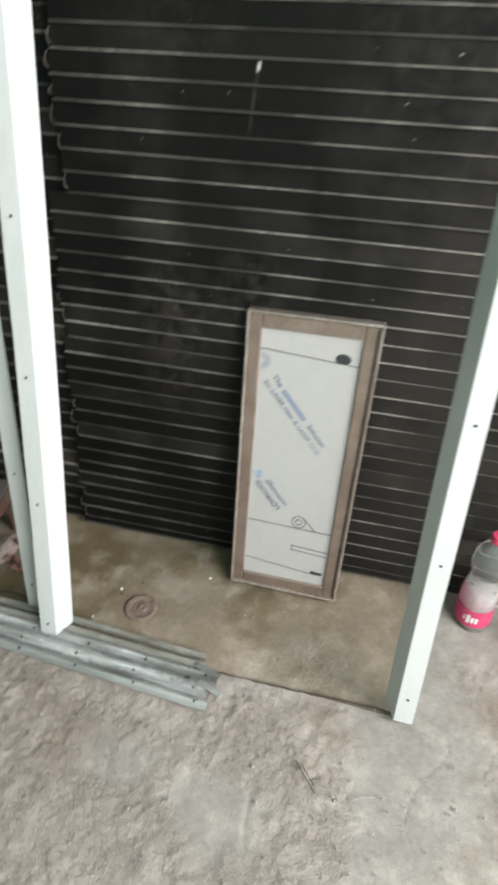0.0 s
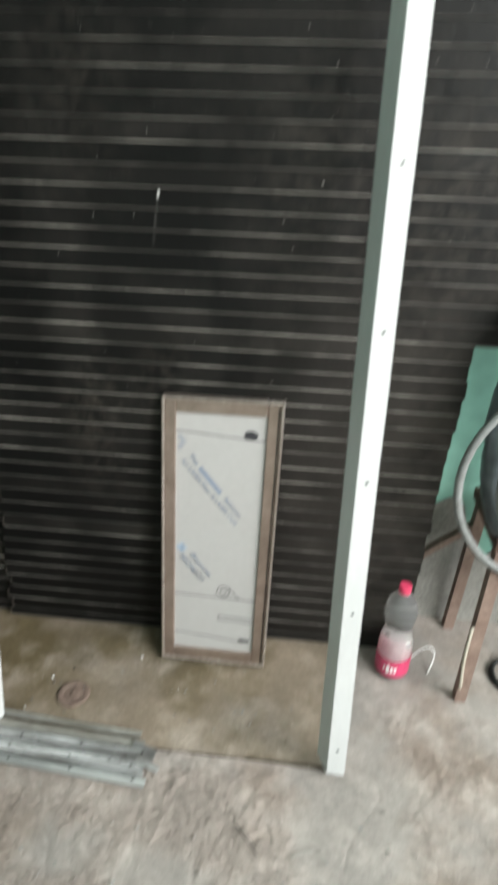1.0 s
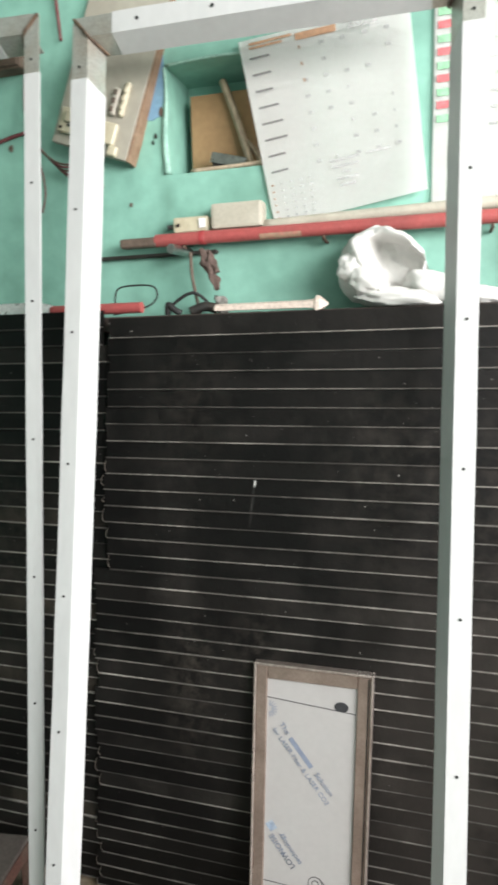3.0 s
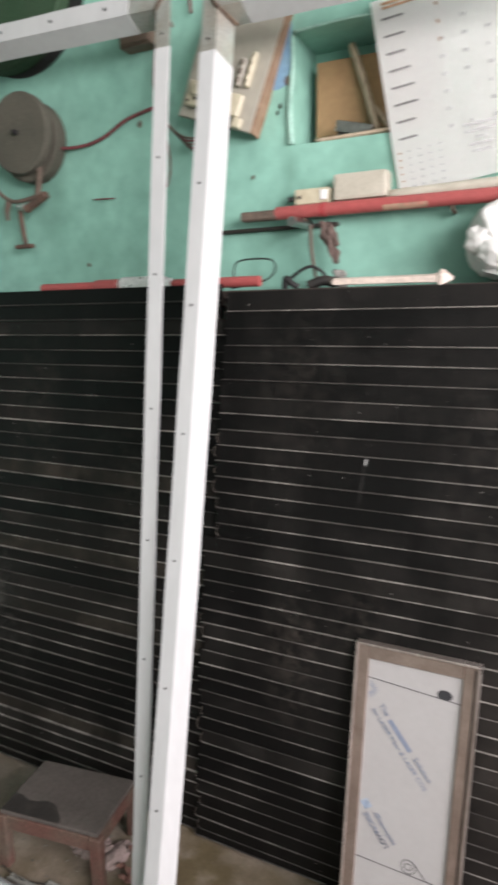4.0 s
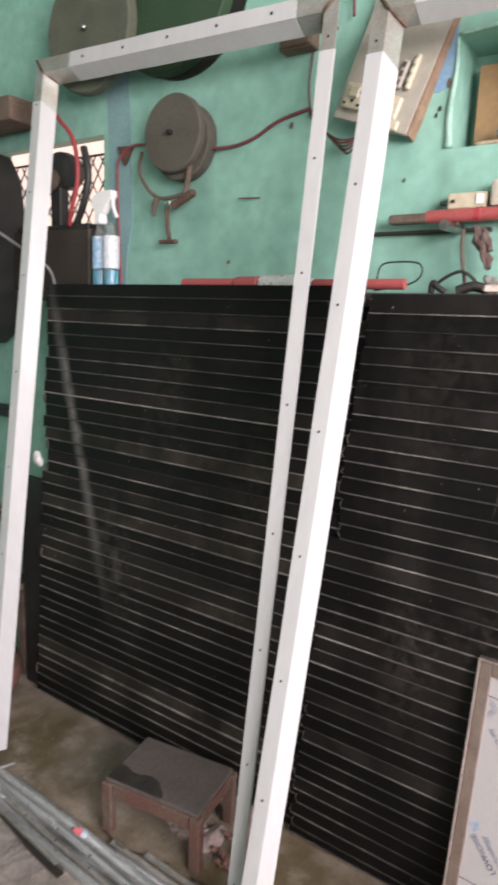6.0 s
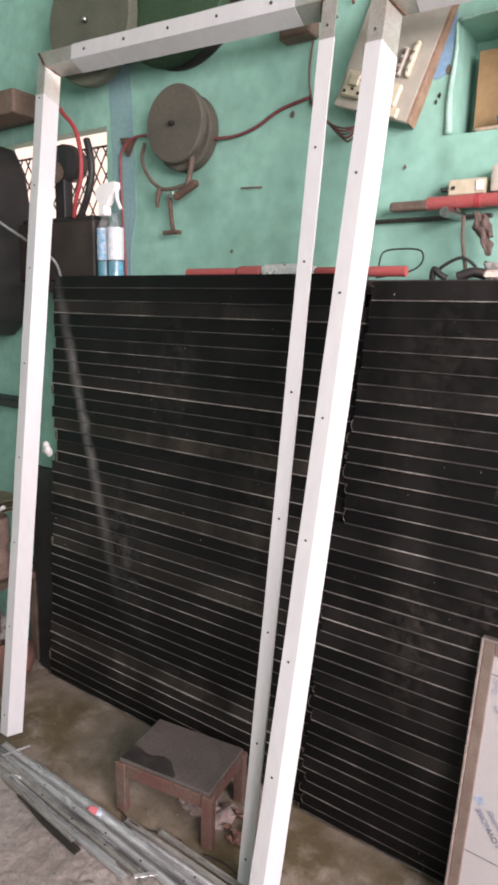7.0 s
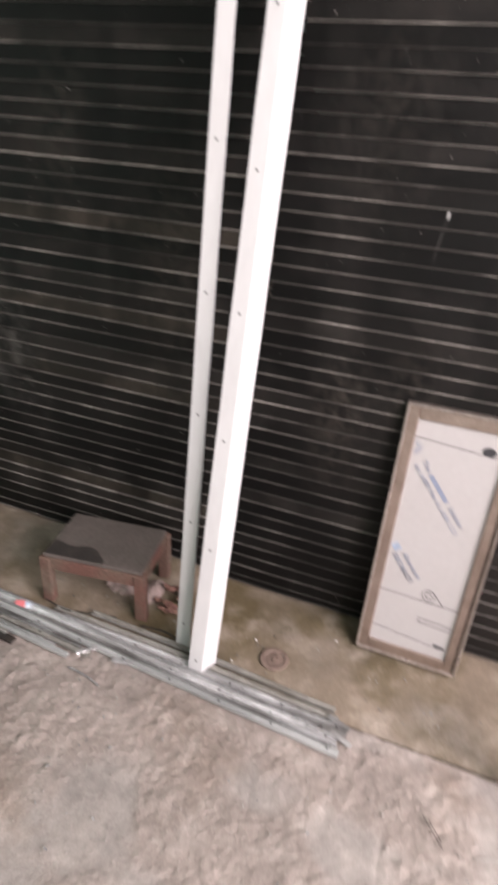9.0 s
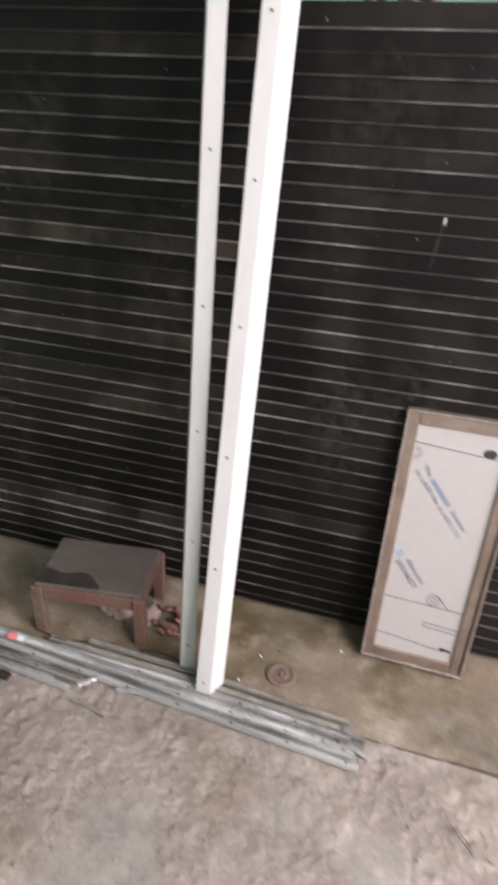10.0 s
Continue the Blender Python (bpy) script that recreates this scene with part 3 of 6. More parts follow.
PROUD_RIGHT = (1.0, 1.0, 0.6, 1.5, 1, 0.8, 1, 1.5, 2, 1, 1.5, 2.5, 1, 2, 1, 2.5, 2, 1, 1.5, 2, 2.5, 1.5, 1.5, 0.5, 1.5, 2, 1, 0.5, 1, 0.3, 1.2, 1.2, 1.5, 1, 0.6, 1, 1.5)
PROUD_LEFT = (1.2, 1.5, 1.2, 2, 1.2, 1.5, 0.7, 1, 1.5, 2, 0.8, 1.5, 1.2, 3, 0.6, 1.5, 2, 1.5, 1, 3, 0.3, 2, 1, 0.8, 3.4, 0.4, 0.5, 1.5, 1.5, 0.5, 2, 1, 1.2, 3.6, 0.4, 1, 0.7)
shutter("black rolling-shutter curtain with dusty ragged slats, standing behind the panel", ends_right, 1.563, 1.516, 0.04140, PROUD_RIGHT[1:], lambda z: 1.54 - 0.004 * z, 3)
shutter("black rolling-shutter curtain with dusty slats, standing behind the stool", ends_left, 1.583, 1.542, 0.04190, PROUD_LEFT[1:], lambda z: 1.556 - 0.004 * z, 5)


# ---- framed steel panel leaning on the shutter ----
def framed_panel():
    ob = holder("framed_panel", -0.045, 1.43, 0, "small steel-framed panel in printed white film leaning on the shutter", "panel")
    bl, br, tl, tr = (Vector(p) for p in ((-0.184, 1.427, 0.002), (0.094, 1.424, 0.002), (-0.174, 1.512, 0.742), (0.110, 1.505, 0.746)))
    nrm = (br - bl).cross(tl - bl).normalized()

    def at(u, v, d):
        return (bl * (1 - u) + br * u) * (1 - v) + (tl * (1 - u) + tr * u) * v + nrm * d

    W, H = 0.281, 0.745

    def quadbox(u0, u1, v0, v1, d0, d1, bm):
        vs = [bm.verts.new(at(u / W, v / H, d)) for d in (d0, d1) for u, v in ((u0, v0), (u1, v0), (u1, v1), (u0, v1))]
        for f in ((0, 3, 2, 1), (4, 5, 6, 7), (0, 1, 5, 4), (1, 2, 6, 5), (2, 3, 7, 6), (3, 0, 4, 7)):
            bm.faces.new([vs[i] for i in f])

    fr = None
    for u0, u1, v0, v1 in ((0.006, 0.032, 0.0065, 0.7385), (W - 0.036, W - 0.006, 0.0065, 0.7385), (0.0325, W - 0.0365, 0.006, 0.036), (0.0325, W - 0.0365, H - 0.038, H - 0.006)):
        bm = bmesh.new()
        quadbox(u0, u1, v0, v1, -0.024, -0.006, bm)
        bevelled(bm, 0.002)
        part("frame_rail", bm, M["panel_steel"], ob)
    for u0, u1, v0, v1 in ((0, 0.006, 0, H), (W - 0.006, W, 0, H), (0.0062, W - 0.0062, 0, 0.006), (0.0062, W - 0.0062, H - 0.006, H)):
        bm = bmesh.new()
        quadbox(u0, u1, v0, v1, -0.026, 0.0, bm)
        bevelled(bm, 0.0015)
        part("rim", bm, M["rim_steel"], ob, "bright folded steel rim")
    # black strip painted in for the shadow line inside the right rim
    bm = bmesh.new()
    quadbox(W - 0.0125, W - 0.010, 0.012, H - 0.012, -0.0058, -0.0048, bm)
    part("seam_line", bm, M["hole"], ob)
    bm = bmesh.new()
    quadbox(0.03, W - 0.034, 0.034, H - 0.036, -0.020, -0.013, bm)
    sheet = part("film_sheet", bm, M["panel_film"], ob, "white protective film with blue-grey print")

    def mark(u0, v0, u1, v1, w, mat, name="printed_line"):
        bm = bmesh.new()
        a, b = Vector((u0, v0)), Vector((u1, v1))
        n = (b - a).normalized()
        n = Vector((-n.y, n.x)) * w / 2
        vs = [bm.verts.new(at(p.x / W, p.y / H, d)) for d in (-0.0128, -0.0122) for p in (a - n, b - n, b + n, a + n)]
        for f in ((0, 3, 2, 1), (4, 5, 6, 7), (0, 1, 5, 4), (1, 2, 6, 5), (2, 3, 7, 6), (3, 0, 4, 7)):
            bm.faces.new([vs[i] for i in f])
        part(name, bm, mat, sheet)

    def words(text, u, v, angle, size, mat):
        cu = bpy.data.curves.new("printed_text", "FONT")
        cu.body, cu.size, cu.extrude = text, size, 0.0002
        cu.materials.append(mat)
        t = new("printed_text", cu)
        ex, ey = (br - bl).normalized(), (tl - bl).normalized()
        ey = (ey - ex * ey.dot(ex)).normalized()
        m = Matrix((ex, ey, ex.cross(ey))).transposed().to_4x4()
        p = at(u / W, v / H, -0.0108)
        t.parent = sheet
        t.matrix_basis = Matrix.Translation(p) @ m @ pose(0, 0, 0, 0, 0, angle)

    mark(0.032, 0.66, W - 0.038, 0.645, 0.0018, M["ink_dark"])
    mark(0.032, 0.205, W - 0.038, 0.20, 0.0018, M["ink_dark"])
    mark(0.032, 0.085, W - 0.06, 0.066, 0.0014, M["ink_dark"])
    mark(0.15, 0.147, W - 0.04, 0.142, 0.0016, M["ink_dark"])
    mark(0.15, 0.134, W - 0.04, 0.129, 0.0016, M["ink_dark"])
    mark(0.15, 0.1485, 0.15, 0.1325, 0.0016, M["ink_dark"])
    mark(W - 0.075, 0.0735, W - 0.045, 0.0705, 0.008, M["ink_dark"], "printed_arrow")
    words("The", 0.062, 0.597, -51, 0.0195, M["ink"])
    mark(0.090, 0.567, 0.143, 0.503, 0.0115, M["ink"], "printed_logo_bar")
    words("Solution", 0.150, 0.489, -51, 0.0185, M["ink"])
    words("for LASER Fiber & LASER CO2", 0.046, 0.582, -51, 0.0165, M["ink"])
    words("technology", 0.128, 0.268, 129, 0.0185, M["ink"])
    words("LOW", 0.112, 0.254, 129, 0.0195, M["ink_bold"])
    words("NOISE", 0.088, 0.284, 129, 0.0195, M["ink"])
    mark(0.056, 0.335, 0.042, 0.353, 0.021, M["ink_blue"], "printed_logo_bar")
    for i in range(9):
        a = radians(20 * i - 80)
        mark(0.036 + 0.008 * math.cos(a), 0.632 + 0.008 * math.sin(a), 0.036 + 0.021 * math.cos(a), 0.632 + 0.021 * math.sin(a), 0.0016, M["ink"], "printed_ray")
    # printed roll symbol
    for r in (0.017, 0.008):
        for i in range(16):
            a, b = 2 * math.pi * i / 16, 2 * math.pi * (i + 1) / 16
            mark(0.160 + r * math.cos(a), 0.222 + r * math.sin(a), 0.160 + r * math.cos(b), 0.222 + r * math.sin(b), 0.0018, M["ink_dark"], "printed_ring")
    mark(0.171, 0.236, 0.202, 0.202, 0.0018, M["ink_dark"])
    bm = bmesh.new()
    p = at((W - 0.072) / W, 0.658 / H, -0.0122)
    turned(bm, [(0.017, -0.0004), (0.015, 0.0006)], 20, Matrix.Translation(p) @ pose(0, 0, 0, 83, 0, 0) @ Matrix.Diagonal((1, 0.7, 1, 1)))
    part("grease_spot", bm, M["ink_dark"], sheet, "dark smudged grease spot")


framed_panel()

# ---- more materials ----
M.update({
    "paper": material("calendar_paper", (0.90, 0.89, 0.87), 0.7, spot=(0.87, 0.86, 0.83), scale=4, amount=0.5, fine=80, fine_amount=0.02, bump=0.02),
    "print_grey": material("grey_print", (0.56, 0.55, 0.55), 0.7),
    "print_dark": material("dark_grey_print", (0.22, 0.21, 0.21), 0.7),
    "print_orange": material("orange_print", (0.496, 0.288, 0.176), 0.7),
    "print_red": material("red_print", (0.62, 0.17, 0.18), 0.7),
    "print_green": material("green_print", (0.28, 0.52, 0.33), 0.7),
    "red": material("red_pipe_plastic", (0.36, 0.078, 0.074), 0.45, spot=(0.27, 0.075, 0.07), scale=14, amount=0.7, fine_amount=0.12, bump=0.04),
    "beige": material("beige_plastic", (0.464, 0.432, 0.36), 0.5, spot=(0.352, 0.32, 0.256), scale=18, amount=0.6, fine_amount=0.08, bump=0.03),
    "cream": material("cream_bakelite", (0.528, 0.48, 0.352), 0.4, spot=(0.4, 0.344, 0.24), scale=40, amount=0.6, fine_amount=0.06, bump=0.02),
    "board": material("laminate_board", (0.376, 0.352, 0.296), 0.5, spot=(0.288, 0.264, 0.216), scale=6, amount=0.6, fine=40, fine_amount=0.08, bump=0.03),
    "raw_edge": material("raw_wood_edge", (0.30, 0.20, 0.135), 0.8, spot=(0.20, 0.115, 0.07), scale=30, amount=0.8),
    "ply": material("brown_plywood", (0.336, 0.208, 0.104), 0.65, spot=(0.288, 0.168, 0.08), scale=5, amount=0.6, fine=60, fine_amount=0.12, bump=0.05),
    "stick": material("pale_wood_strip", (0.464, 0.368, 0.272), 0.65, spot=(0.36, 0.264, 0.176), scale=20, amount=0.6, stretch=(1, 1, 0.3)),
    "pinkwood": material("pink_white_moulding", (0.592, 0.496, 0.432), 0.45, spot=(0.528, 0.424, 0.36), scale=14, amount=0.5, bump=0.03),
    "wheel": material("grey_brown_abrasive", (0.068, 0.064, 0.0496), 0.85, spot=(0.096, 0.088, 0.068), scale=9, amount=0.7, fine=300, fine_amount=0.35, bump=0.3),
    "green_wheel": material("dark_green_abrasive", (0.024, 0.06, 0.028), 0.75, spot=(0.04, 0.072, 0.04), scale=7, amount=0.6, fine=300, fine_amount=0.3, bump=0.25),
    "grey_wheel": material("dusty_grey_abrasive", (0.104, 0.112, 0.08), 0.85, spot=(0.072, 0.08, 0.06), scale=8, amount=0.7, fine=300, fine_amount=0.3, bump=0.25),
    "strap": material("dull_brown_strap", (0.12, 0.088, 0.068), 0.8, scale=20, amount=0.5),
    "red_cable": material("red_cable_sheath", (0.336, 0.044, 0.048), 0.5, spot=(0.2, 0.04, 0.04), scale=30, amount=0.5),
    "dull_red": material("dusty_red_cable", (0.26, 0.058, 0.062), 0.6, spot=(0.19, 0.07, 0.07), scale=30, amount=0.6),
    "maroon": material("dusty_maroon_wire", (0.16, 0.044, 0.048), 0.6, scale=30, amount=0.5),
    "black_rubber": material("black_rubber", (0.0144, 0.0144, 0.0144), 0.6, scale=20, amount=0.4),
    "rust": material("rusty_iron", (0.12, 0.068, 0.048), 0.8, spot=(0.056, 0.04, 0.032), scale=25, amount=0.8, bump=0.2),
    "old_iron": material("faded_brown_angle_iron", (0.216, 0.152, 0.124), 0.75, spot=(0.136, 0.088, 0.068), scale=18, amount=0.7, bump=0.15),
    "iron": material("dark_iron", (0.04, 0.0376, 0.0352), 0.55, metal=0.5, spot=(0.072, 0.056, 0.044), scale=20, amount=0.6, bump=0.1),
    "chrome": material("bare_pipe_steel", (0.44, 0.432, 0.416), 0.3, metal=1.0, scale=30, amount=0.3),
    "bag": material("white_thin_plastic", (0.66, 0.65, 0.625), 0.38, spot=(0.58, 0.57, 0.55), scale=12, amount=0.5, fine=30, fine_amount=0.03, bump=0.10),
    "clear": material("clear_bottle_plastic", (0.95, 0.95, 0.95), 0.08, trans=0.92, ior=1.12, scale=20, amount=0.1, fine_amount=0.02, bump=0.06),
    "blue_liquid": material("blue_cleaning_liquid", (0.016, 0.288, 0.416), 0.15, scale=5, amount=0.2, fine_amount=0.02, bump=0),
    "label_blue": material("blue_white_label", (0.176, 0.368, 0.544), 0.4, spot=(0.576, 0.608, 0.64), scale=45, amount=0.9, bump=0),
    "label_white": material("white_label", (0.592, 0.6, 0.616), 0.4, spot=(0.4, 0.48, 0.576), scale=55, amount=0.5, bump=0),
    "white_plastic": material("white_moulded_plastic", (0.78, 0.78, 0.77), 0.35, scale=20, amount=0.15, fine_amount=0.03, bump=0.01),
    "pink": material("pink_label_film", (0.528, 0.048, 0.128), 0.4, spot=(0.448, 0.032, 0.104), scale=20, amount=0.4, bump=0),
    "cap_pink": material("pink_red_cap", (0.56, 0.048, 0.112), 0.4, scale=30, amount=0.2, bump=0),
    "milky": material("milky_clear_plastic", (0.86, 0.85, 0.84), 0.3, trans=0.55, ior=1.1, scale=30, amount=0.3),
    "galv": material("galvanised_strip", (0.66, 0.67, 0.67), 0.27, metal=0.6, spot=(0.22, 0.215, 0.205), scale=20, amount=0.9, fine=160, fine_amount=0.25, bump=0.08, rand=0.3, stretch=(0.25, 1, 1)),
    "galv_dirty": material("mud_stained_strip", (0.33, 0.325, 0.30), 0.45, metal=0.35, spot=(0.17, 0.16, 0.135), scale=18, amount=0.8, fine=120, fine_amount=0.3, bump=0.15, rand=0.15, stretch=(0.3, 1, 1)),
    "pink_rag": material("dusty_pink_rag", (0.33, 0.25, 0.23), 0.9, spot=(0.24, 0.19, 0.17), scale=25, amount=0.7, bump=0.3),
    "galv_film": material("film_on_strip", (0.42, 0.435, 0.425), 0.32, metal=0.25, spot=(0.20, 0.21, 0.205), scale=16, amount=0.7, fine_amount=0.1, bump=0.04, rand=0.15, stretch=(0.25, 1, 1)),
    "stool_top": material("brown_dust_on_black_top", (0.092, 0.077, 0.068), 0.85, spot=(0.060, 0.050, 0.044), scale=6, amount=0.6, fine=120, fine_amount=0.2, bump=0.1),
    "stool_wiped": material("wiped_black_top", (0.026, 0.023, 0.021), 0.55, spot=(0.045, 0.038, 0.033), scale=20, amount=0.6, bump=0.1),
    "stool_wood": material("red_brown_stool_frame", (0.11, 0.052, 0.040), 0.75, spot=(0.105, 0.078, 0.058), scale=11, amount=0.95, fine_amount=0.3, bump=0.15),
    "terracotta": material("fired_clay", (0.19, 0.088, 0.064), 0.75, spot=(0.08, 0.048, 0.04), scale=10, amount=0.7),
    "dark_brown": material("dark_brown_box", (0.028, 0.0208, 0.0176), 0.6, spot=(0.048, 0.036, 0.028), scale=10, amount=0.6),
    "machine": material("oily_dark_machine", (0.0176, 0.0192, 0.0192), 0.5, spot=(0.04, 0.0376, 0.0336), scale=9, amount=0.6, bump=0.08),
    "brown_duct": material("dull_brown_casing", (0.15, 0.105, 0.078), 0.7, spot=(0.10, 0.07, 0.052), scale=10, amount=0.6),
    "blue_paint": material("old_blue_paint", (0.185, 0.315, 0.335), 0.6, spot=(0.20, 0.36, 0.345), scale=9, amount=0.7, fine_amount=0.1, bump=0.1),
    "blue_bare": material("sky_blue_undercoat", (0.16, 0.30, 0.46), 0.65, spot=(0.21, 0.36, 0.43), scale=18, amount=0.7, fine_amount=0.1, bump=0.1),
    "drain_rust": material("dusty_rusted_cover", (0.165, 0.118, 0.095), 0.75, spot=(0.10, 0.07, 0.058), scale=40, amount=0.7, bump=0.2),
    "cloth": material("dull_brown_cloth", (0.095, 0.062, 0.052), 0.9, spot=(0.15, 0.11, 0.095), scale=30, amount=0.7, bump=0.2),
    "green_pale": material("pale_green_plaster_edge", (0.30, 0.50, 0.42), 0.6, spot=(0.2, 0.38, 0.31), scale=20, amount=0.6, bump=0.15),
    "bench_wood": material("grimy_bench_wood", (0.13, 0.095, 0.07), 0.8, spot=(0.07, 0.05, 0.038), scale=12, amount=0.8, bump=0.2),
    "old_green": material("dirty_green_sheet", (0.20, 0.19, 0.11), 0.7, spot=(0.10, 0.085, 0.05), scale=14, amount=0.8, bump=0.2),
    "sticker": material("worn_tan_sticker", (0.34, 0.25, 0.17), 0.6, spot=(0.42, 0.10, 0.09), scale=60, amount=0.5),
    "plaster": material("bare_grey_plaster", (0.24, 0.232, 0.212), 0.9, spot=(0.176, 0.168, 0.152), scale=9, amount=0.7, bump=0.25),
    "hose": material("grey_hose", (0.192, 0.2, 0.196), 0.5, spot=(0.136, 0.136, 0.132), scale=16, amount=0.6, bump=0.05),
    "sleeve": material("blue_grey_plastic_sleeve", (0.104, 0.124, 0.132), 0.32, spot=(0.056, 0.068, 0.072), scale=16, amount=0.6, fine=40, fine_amount=0.25, bump=0.3),
    "cardboard": material("cardboard", (0.32, 0.224, 0.136), 0.8, scale=10, amount=0.4),
    "dirt": material("brown_rust_scraps", (0.12, 0.055, 0.045), 0.8, spot=(0.256, 0.144, 0.104), scale=60, amount=0.8),
})
# self-lit surface that stands in for the daylight beyond the window
outside = bpy.data.materials.new("glowing_backdrop")
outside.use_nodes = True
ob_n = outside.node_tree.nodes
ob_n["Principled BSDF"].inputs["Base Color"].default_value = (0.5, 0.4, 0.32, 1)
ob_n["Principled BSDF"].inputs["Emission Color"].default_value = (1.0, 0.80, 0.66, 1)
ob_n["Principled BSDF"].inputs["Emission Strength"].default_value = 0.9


def ring_tube(cx, cy, cz, r, tube_r, axis="y", n=28, k=7, squash=1.0, a0=0.0, a1=2 * math.pi):
    bm = bmesh.new()
    pts = []
    for i in range(n + 1):
        a = a0 + (a1 - a0) * i / n
        c, s = r * math.cos(a), r * squash * math.sin(a)
        pts.append((cx + c, cy, cz + s) if axis == "y" else (cx + c, cy + s, cz))
    p = [Vector(q) for q in pts]
    rings = []
    for i, q in enumerate(p):
        way = (p[min(i + 1, n)] - p[max(i - 1, 0)]).normalized()
        if abs(a1 - a0 - 2 * math.pi) < 1e-6 and i in (0, n):
            way = (p[1] - p[n - 1]).normalized()
        nn = Vector((0, 1, 0)) if axis == "y" else Vector((0, 0, 1))
        sd = way.cross(nn).normalized()
        rings.append([q + tube_r * (math.cos(2 * math.pi * j / k) * sd + math.sin(2 * math.pi * j / k) * nn) for j in range(k)])
    loft(bm, rings)
    return bm


def tubed(name, pts, r, mat, parent=None, label="", n=8, taper=None):
    bm = bmesh.new()
    tube(bm, pts, r, n, taper=taper)
    return part(name, bm, mat, parent, label, smooth=True)


# ---- window with diamond grille, and a glowing panel for the daylight beyond ----
win = holder("window_1", -1.94, 1.72, 1.79, "small window opening with a dark diamond grille", "window", kind="structure")
for i in range(-4, 18):
    for q in (-1, 1):
        # bars slant both ways and are cut where they meet the opening
        x, z0, z1 = -2.32 + 0.048 * i, 1.791, 2.035
        ax, bx = x, x + q * 0.155
        t0, t1 = 0.0, 1.0
        for lim, sign in ((-2.298, 1), (-1.602, -1)):
            if sign * (ax - lim) < 0 and sign * (bx - lim) < 0:
                t1 = -1
            elif sign * (ax - lim) < 0:
                t0 = max(t0, (lim - ax) / (bx - ax))
            elif sign * (bx - lim) < 0:
                t1 = min(t1, (lim - ax) / (bx - ax))
        if t1 - t0 < 0.08:
            continue
        ends = [(ax + (bx - ax) * t, 1.728 + 0.003 * q, z0 + (z1 - z0) * t) for t in (t0, t1)]
        tubed("grille_bar", ends, 0.0028, M["iron"], win, n=5)
tubed("top_bar", [(-2.298, 1.728, 2.035), (-1.95, 1.728, 2.036), (-1.602, 1.728, 2.035)], 0.004, M["iron"], win, n=6)
bm = bmesh.new()
box(bm, -2.298, -1.602, 1.712, 1.738, 1.7905, 1.803)
part("window_sill", bm, M["iron"], win)
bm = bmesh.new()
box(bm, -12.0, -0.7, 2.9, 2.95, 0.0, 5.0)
tagged(part("backdrop", bm, outside), "warm glowing backdrop panel beyond the window", "backdrop", kind="structure")

for pts, r in (([(-0.415, 1.688, 1.915), (-0.419, 1.687, 2.0), (-0.412, 1.688, 2.09), (-0.416, 1.690, 2.16)], 0.010), ([(-0.41, 1.688, 2.163), (-0.3, 1.689, 2.168), (-0.2, 1.688, 2.165), (-0.08, 1.689, 2.167)], 0.004)):
    tagged(tubed("trim_niche", pts, r, M["green_pale"], n=10, taper=0.003), "worn rounded plaster edge of the niche", "trim", kind="structure")
# niche back and bare plaster low on the wall
bm = bmesh.new()
box(bm, -0.43, -0.05, 1.845, 1.875, 1.90, 2.18)
tagged(part("niche_back", bm, M["green"]), "green plastered back of the wall niche", "wall", kind="structure")


def patch(name, label, outline, mat, y=WALL_Y, t=0.004):
    bm = bmesh.new()
    loft(bm, [[(x, y - t, z) for x, z in outline], [(x, y + 0.0005, z) for x, z in outline]])
    return tagged(part(name, bm, mat), label, "wall patch", kind="structure")


patch("trim_plaster", "bare grey plaster where the paint has come off", [(0.38, -0.02), (1.6, -0.02), (1.6, 0.50), (1.2, 0.44), (0.95, 0.5), (0.82, 0.40), (0.73, 0.30), (0.69, 0.24), (0.64, 0.25), (0.62, 0.33), (0.60, 0.40), (0.56, 0.42), (0.5, 0.38), (0.42, 0.42)], M["plaster"])
patch("trim_blue", "strip of older blue paint beside the window", [(-1.545, 1.55), (-1.492, 1.55), (-1.488, 1.68), (-1.462, 1.80), (-1.468, 1.95), (-1.475, 2.12), (-1.49, 2.30), (-1.59, 2.28), (-1.574, 2.08), (-1.568, 1.80)], M["blue_paint"], t=0.002)
patch("trim_blue_patch", "worn patch of older blue paint beside the niche", [(-0.50, 2.03), (-0.472, 2.048), (-0.452, 2.043), (-0.43, 2.052), (-0.419, 2.09), (-0.417, 2.15), (-0.413, 2.33), (-0.50, 2.33), (-0.51, 2.2)], M["blue_bare"], t=0.002)
for i, (x, z, w, h) in enumerate(((-0.428, 2.060, 0.006, 0.012), (-0.445, 2.006, 0.004, 0.007), (-0.452, 1.992, 0.003, 0.006), (-0.60, 1.90, 0.006, 0.008), (-0.86, 2.02, 0.007, 0.01), (-1.06, 1.66, 0.005, 0.006), (-0.52, 1.85, 0.004, 0.006))):
    patch("trim_chip", "dark chip in the wall paint", [(x - w, z), (x - 0.3 * w, z + 0.8 * h), (x + 0.5 * w, z + h), (x + w, z + 0.1 * h), (x + 0.4 * w, z - 0.9 * h), (x - 0.6 * w, z - 0.7 * h)], M["iron"] if i in (1, 2) else M["strap"], t=0.003)


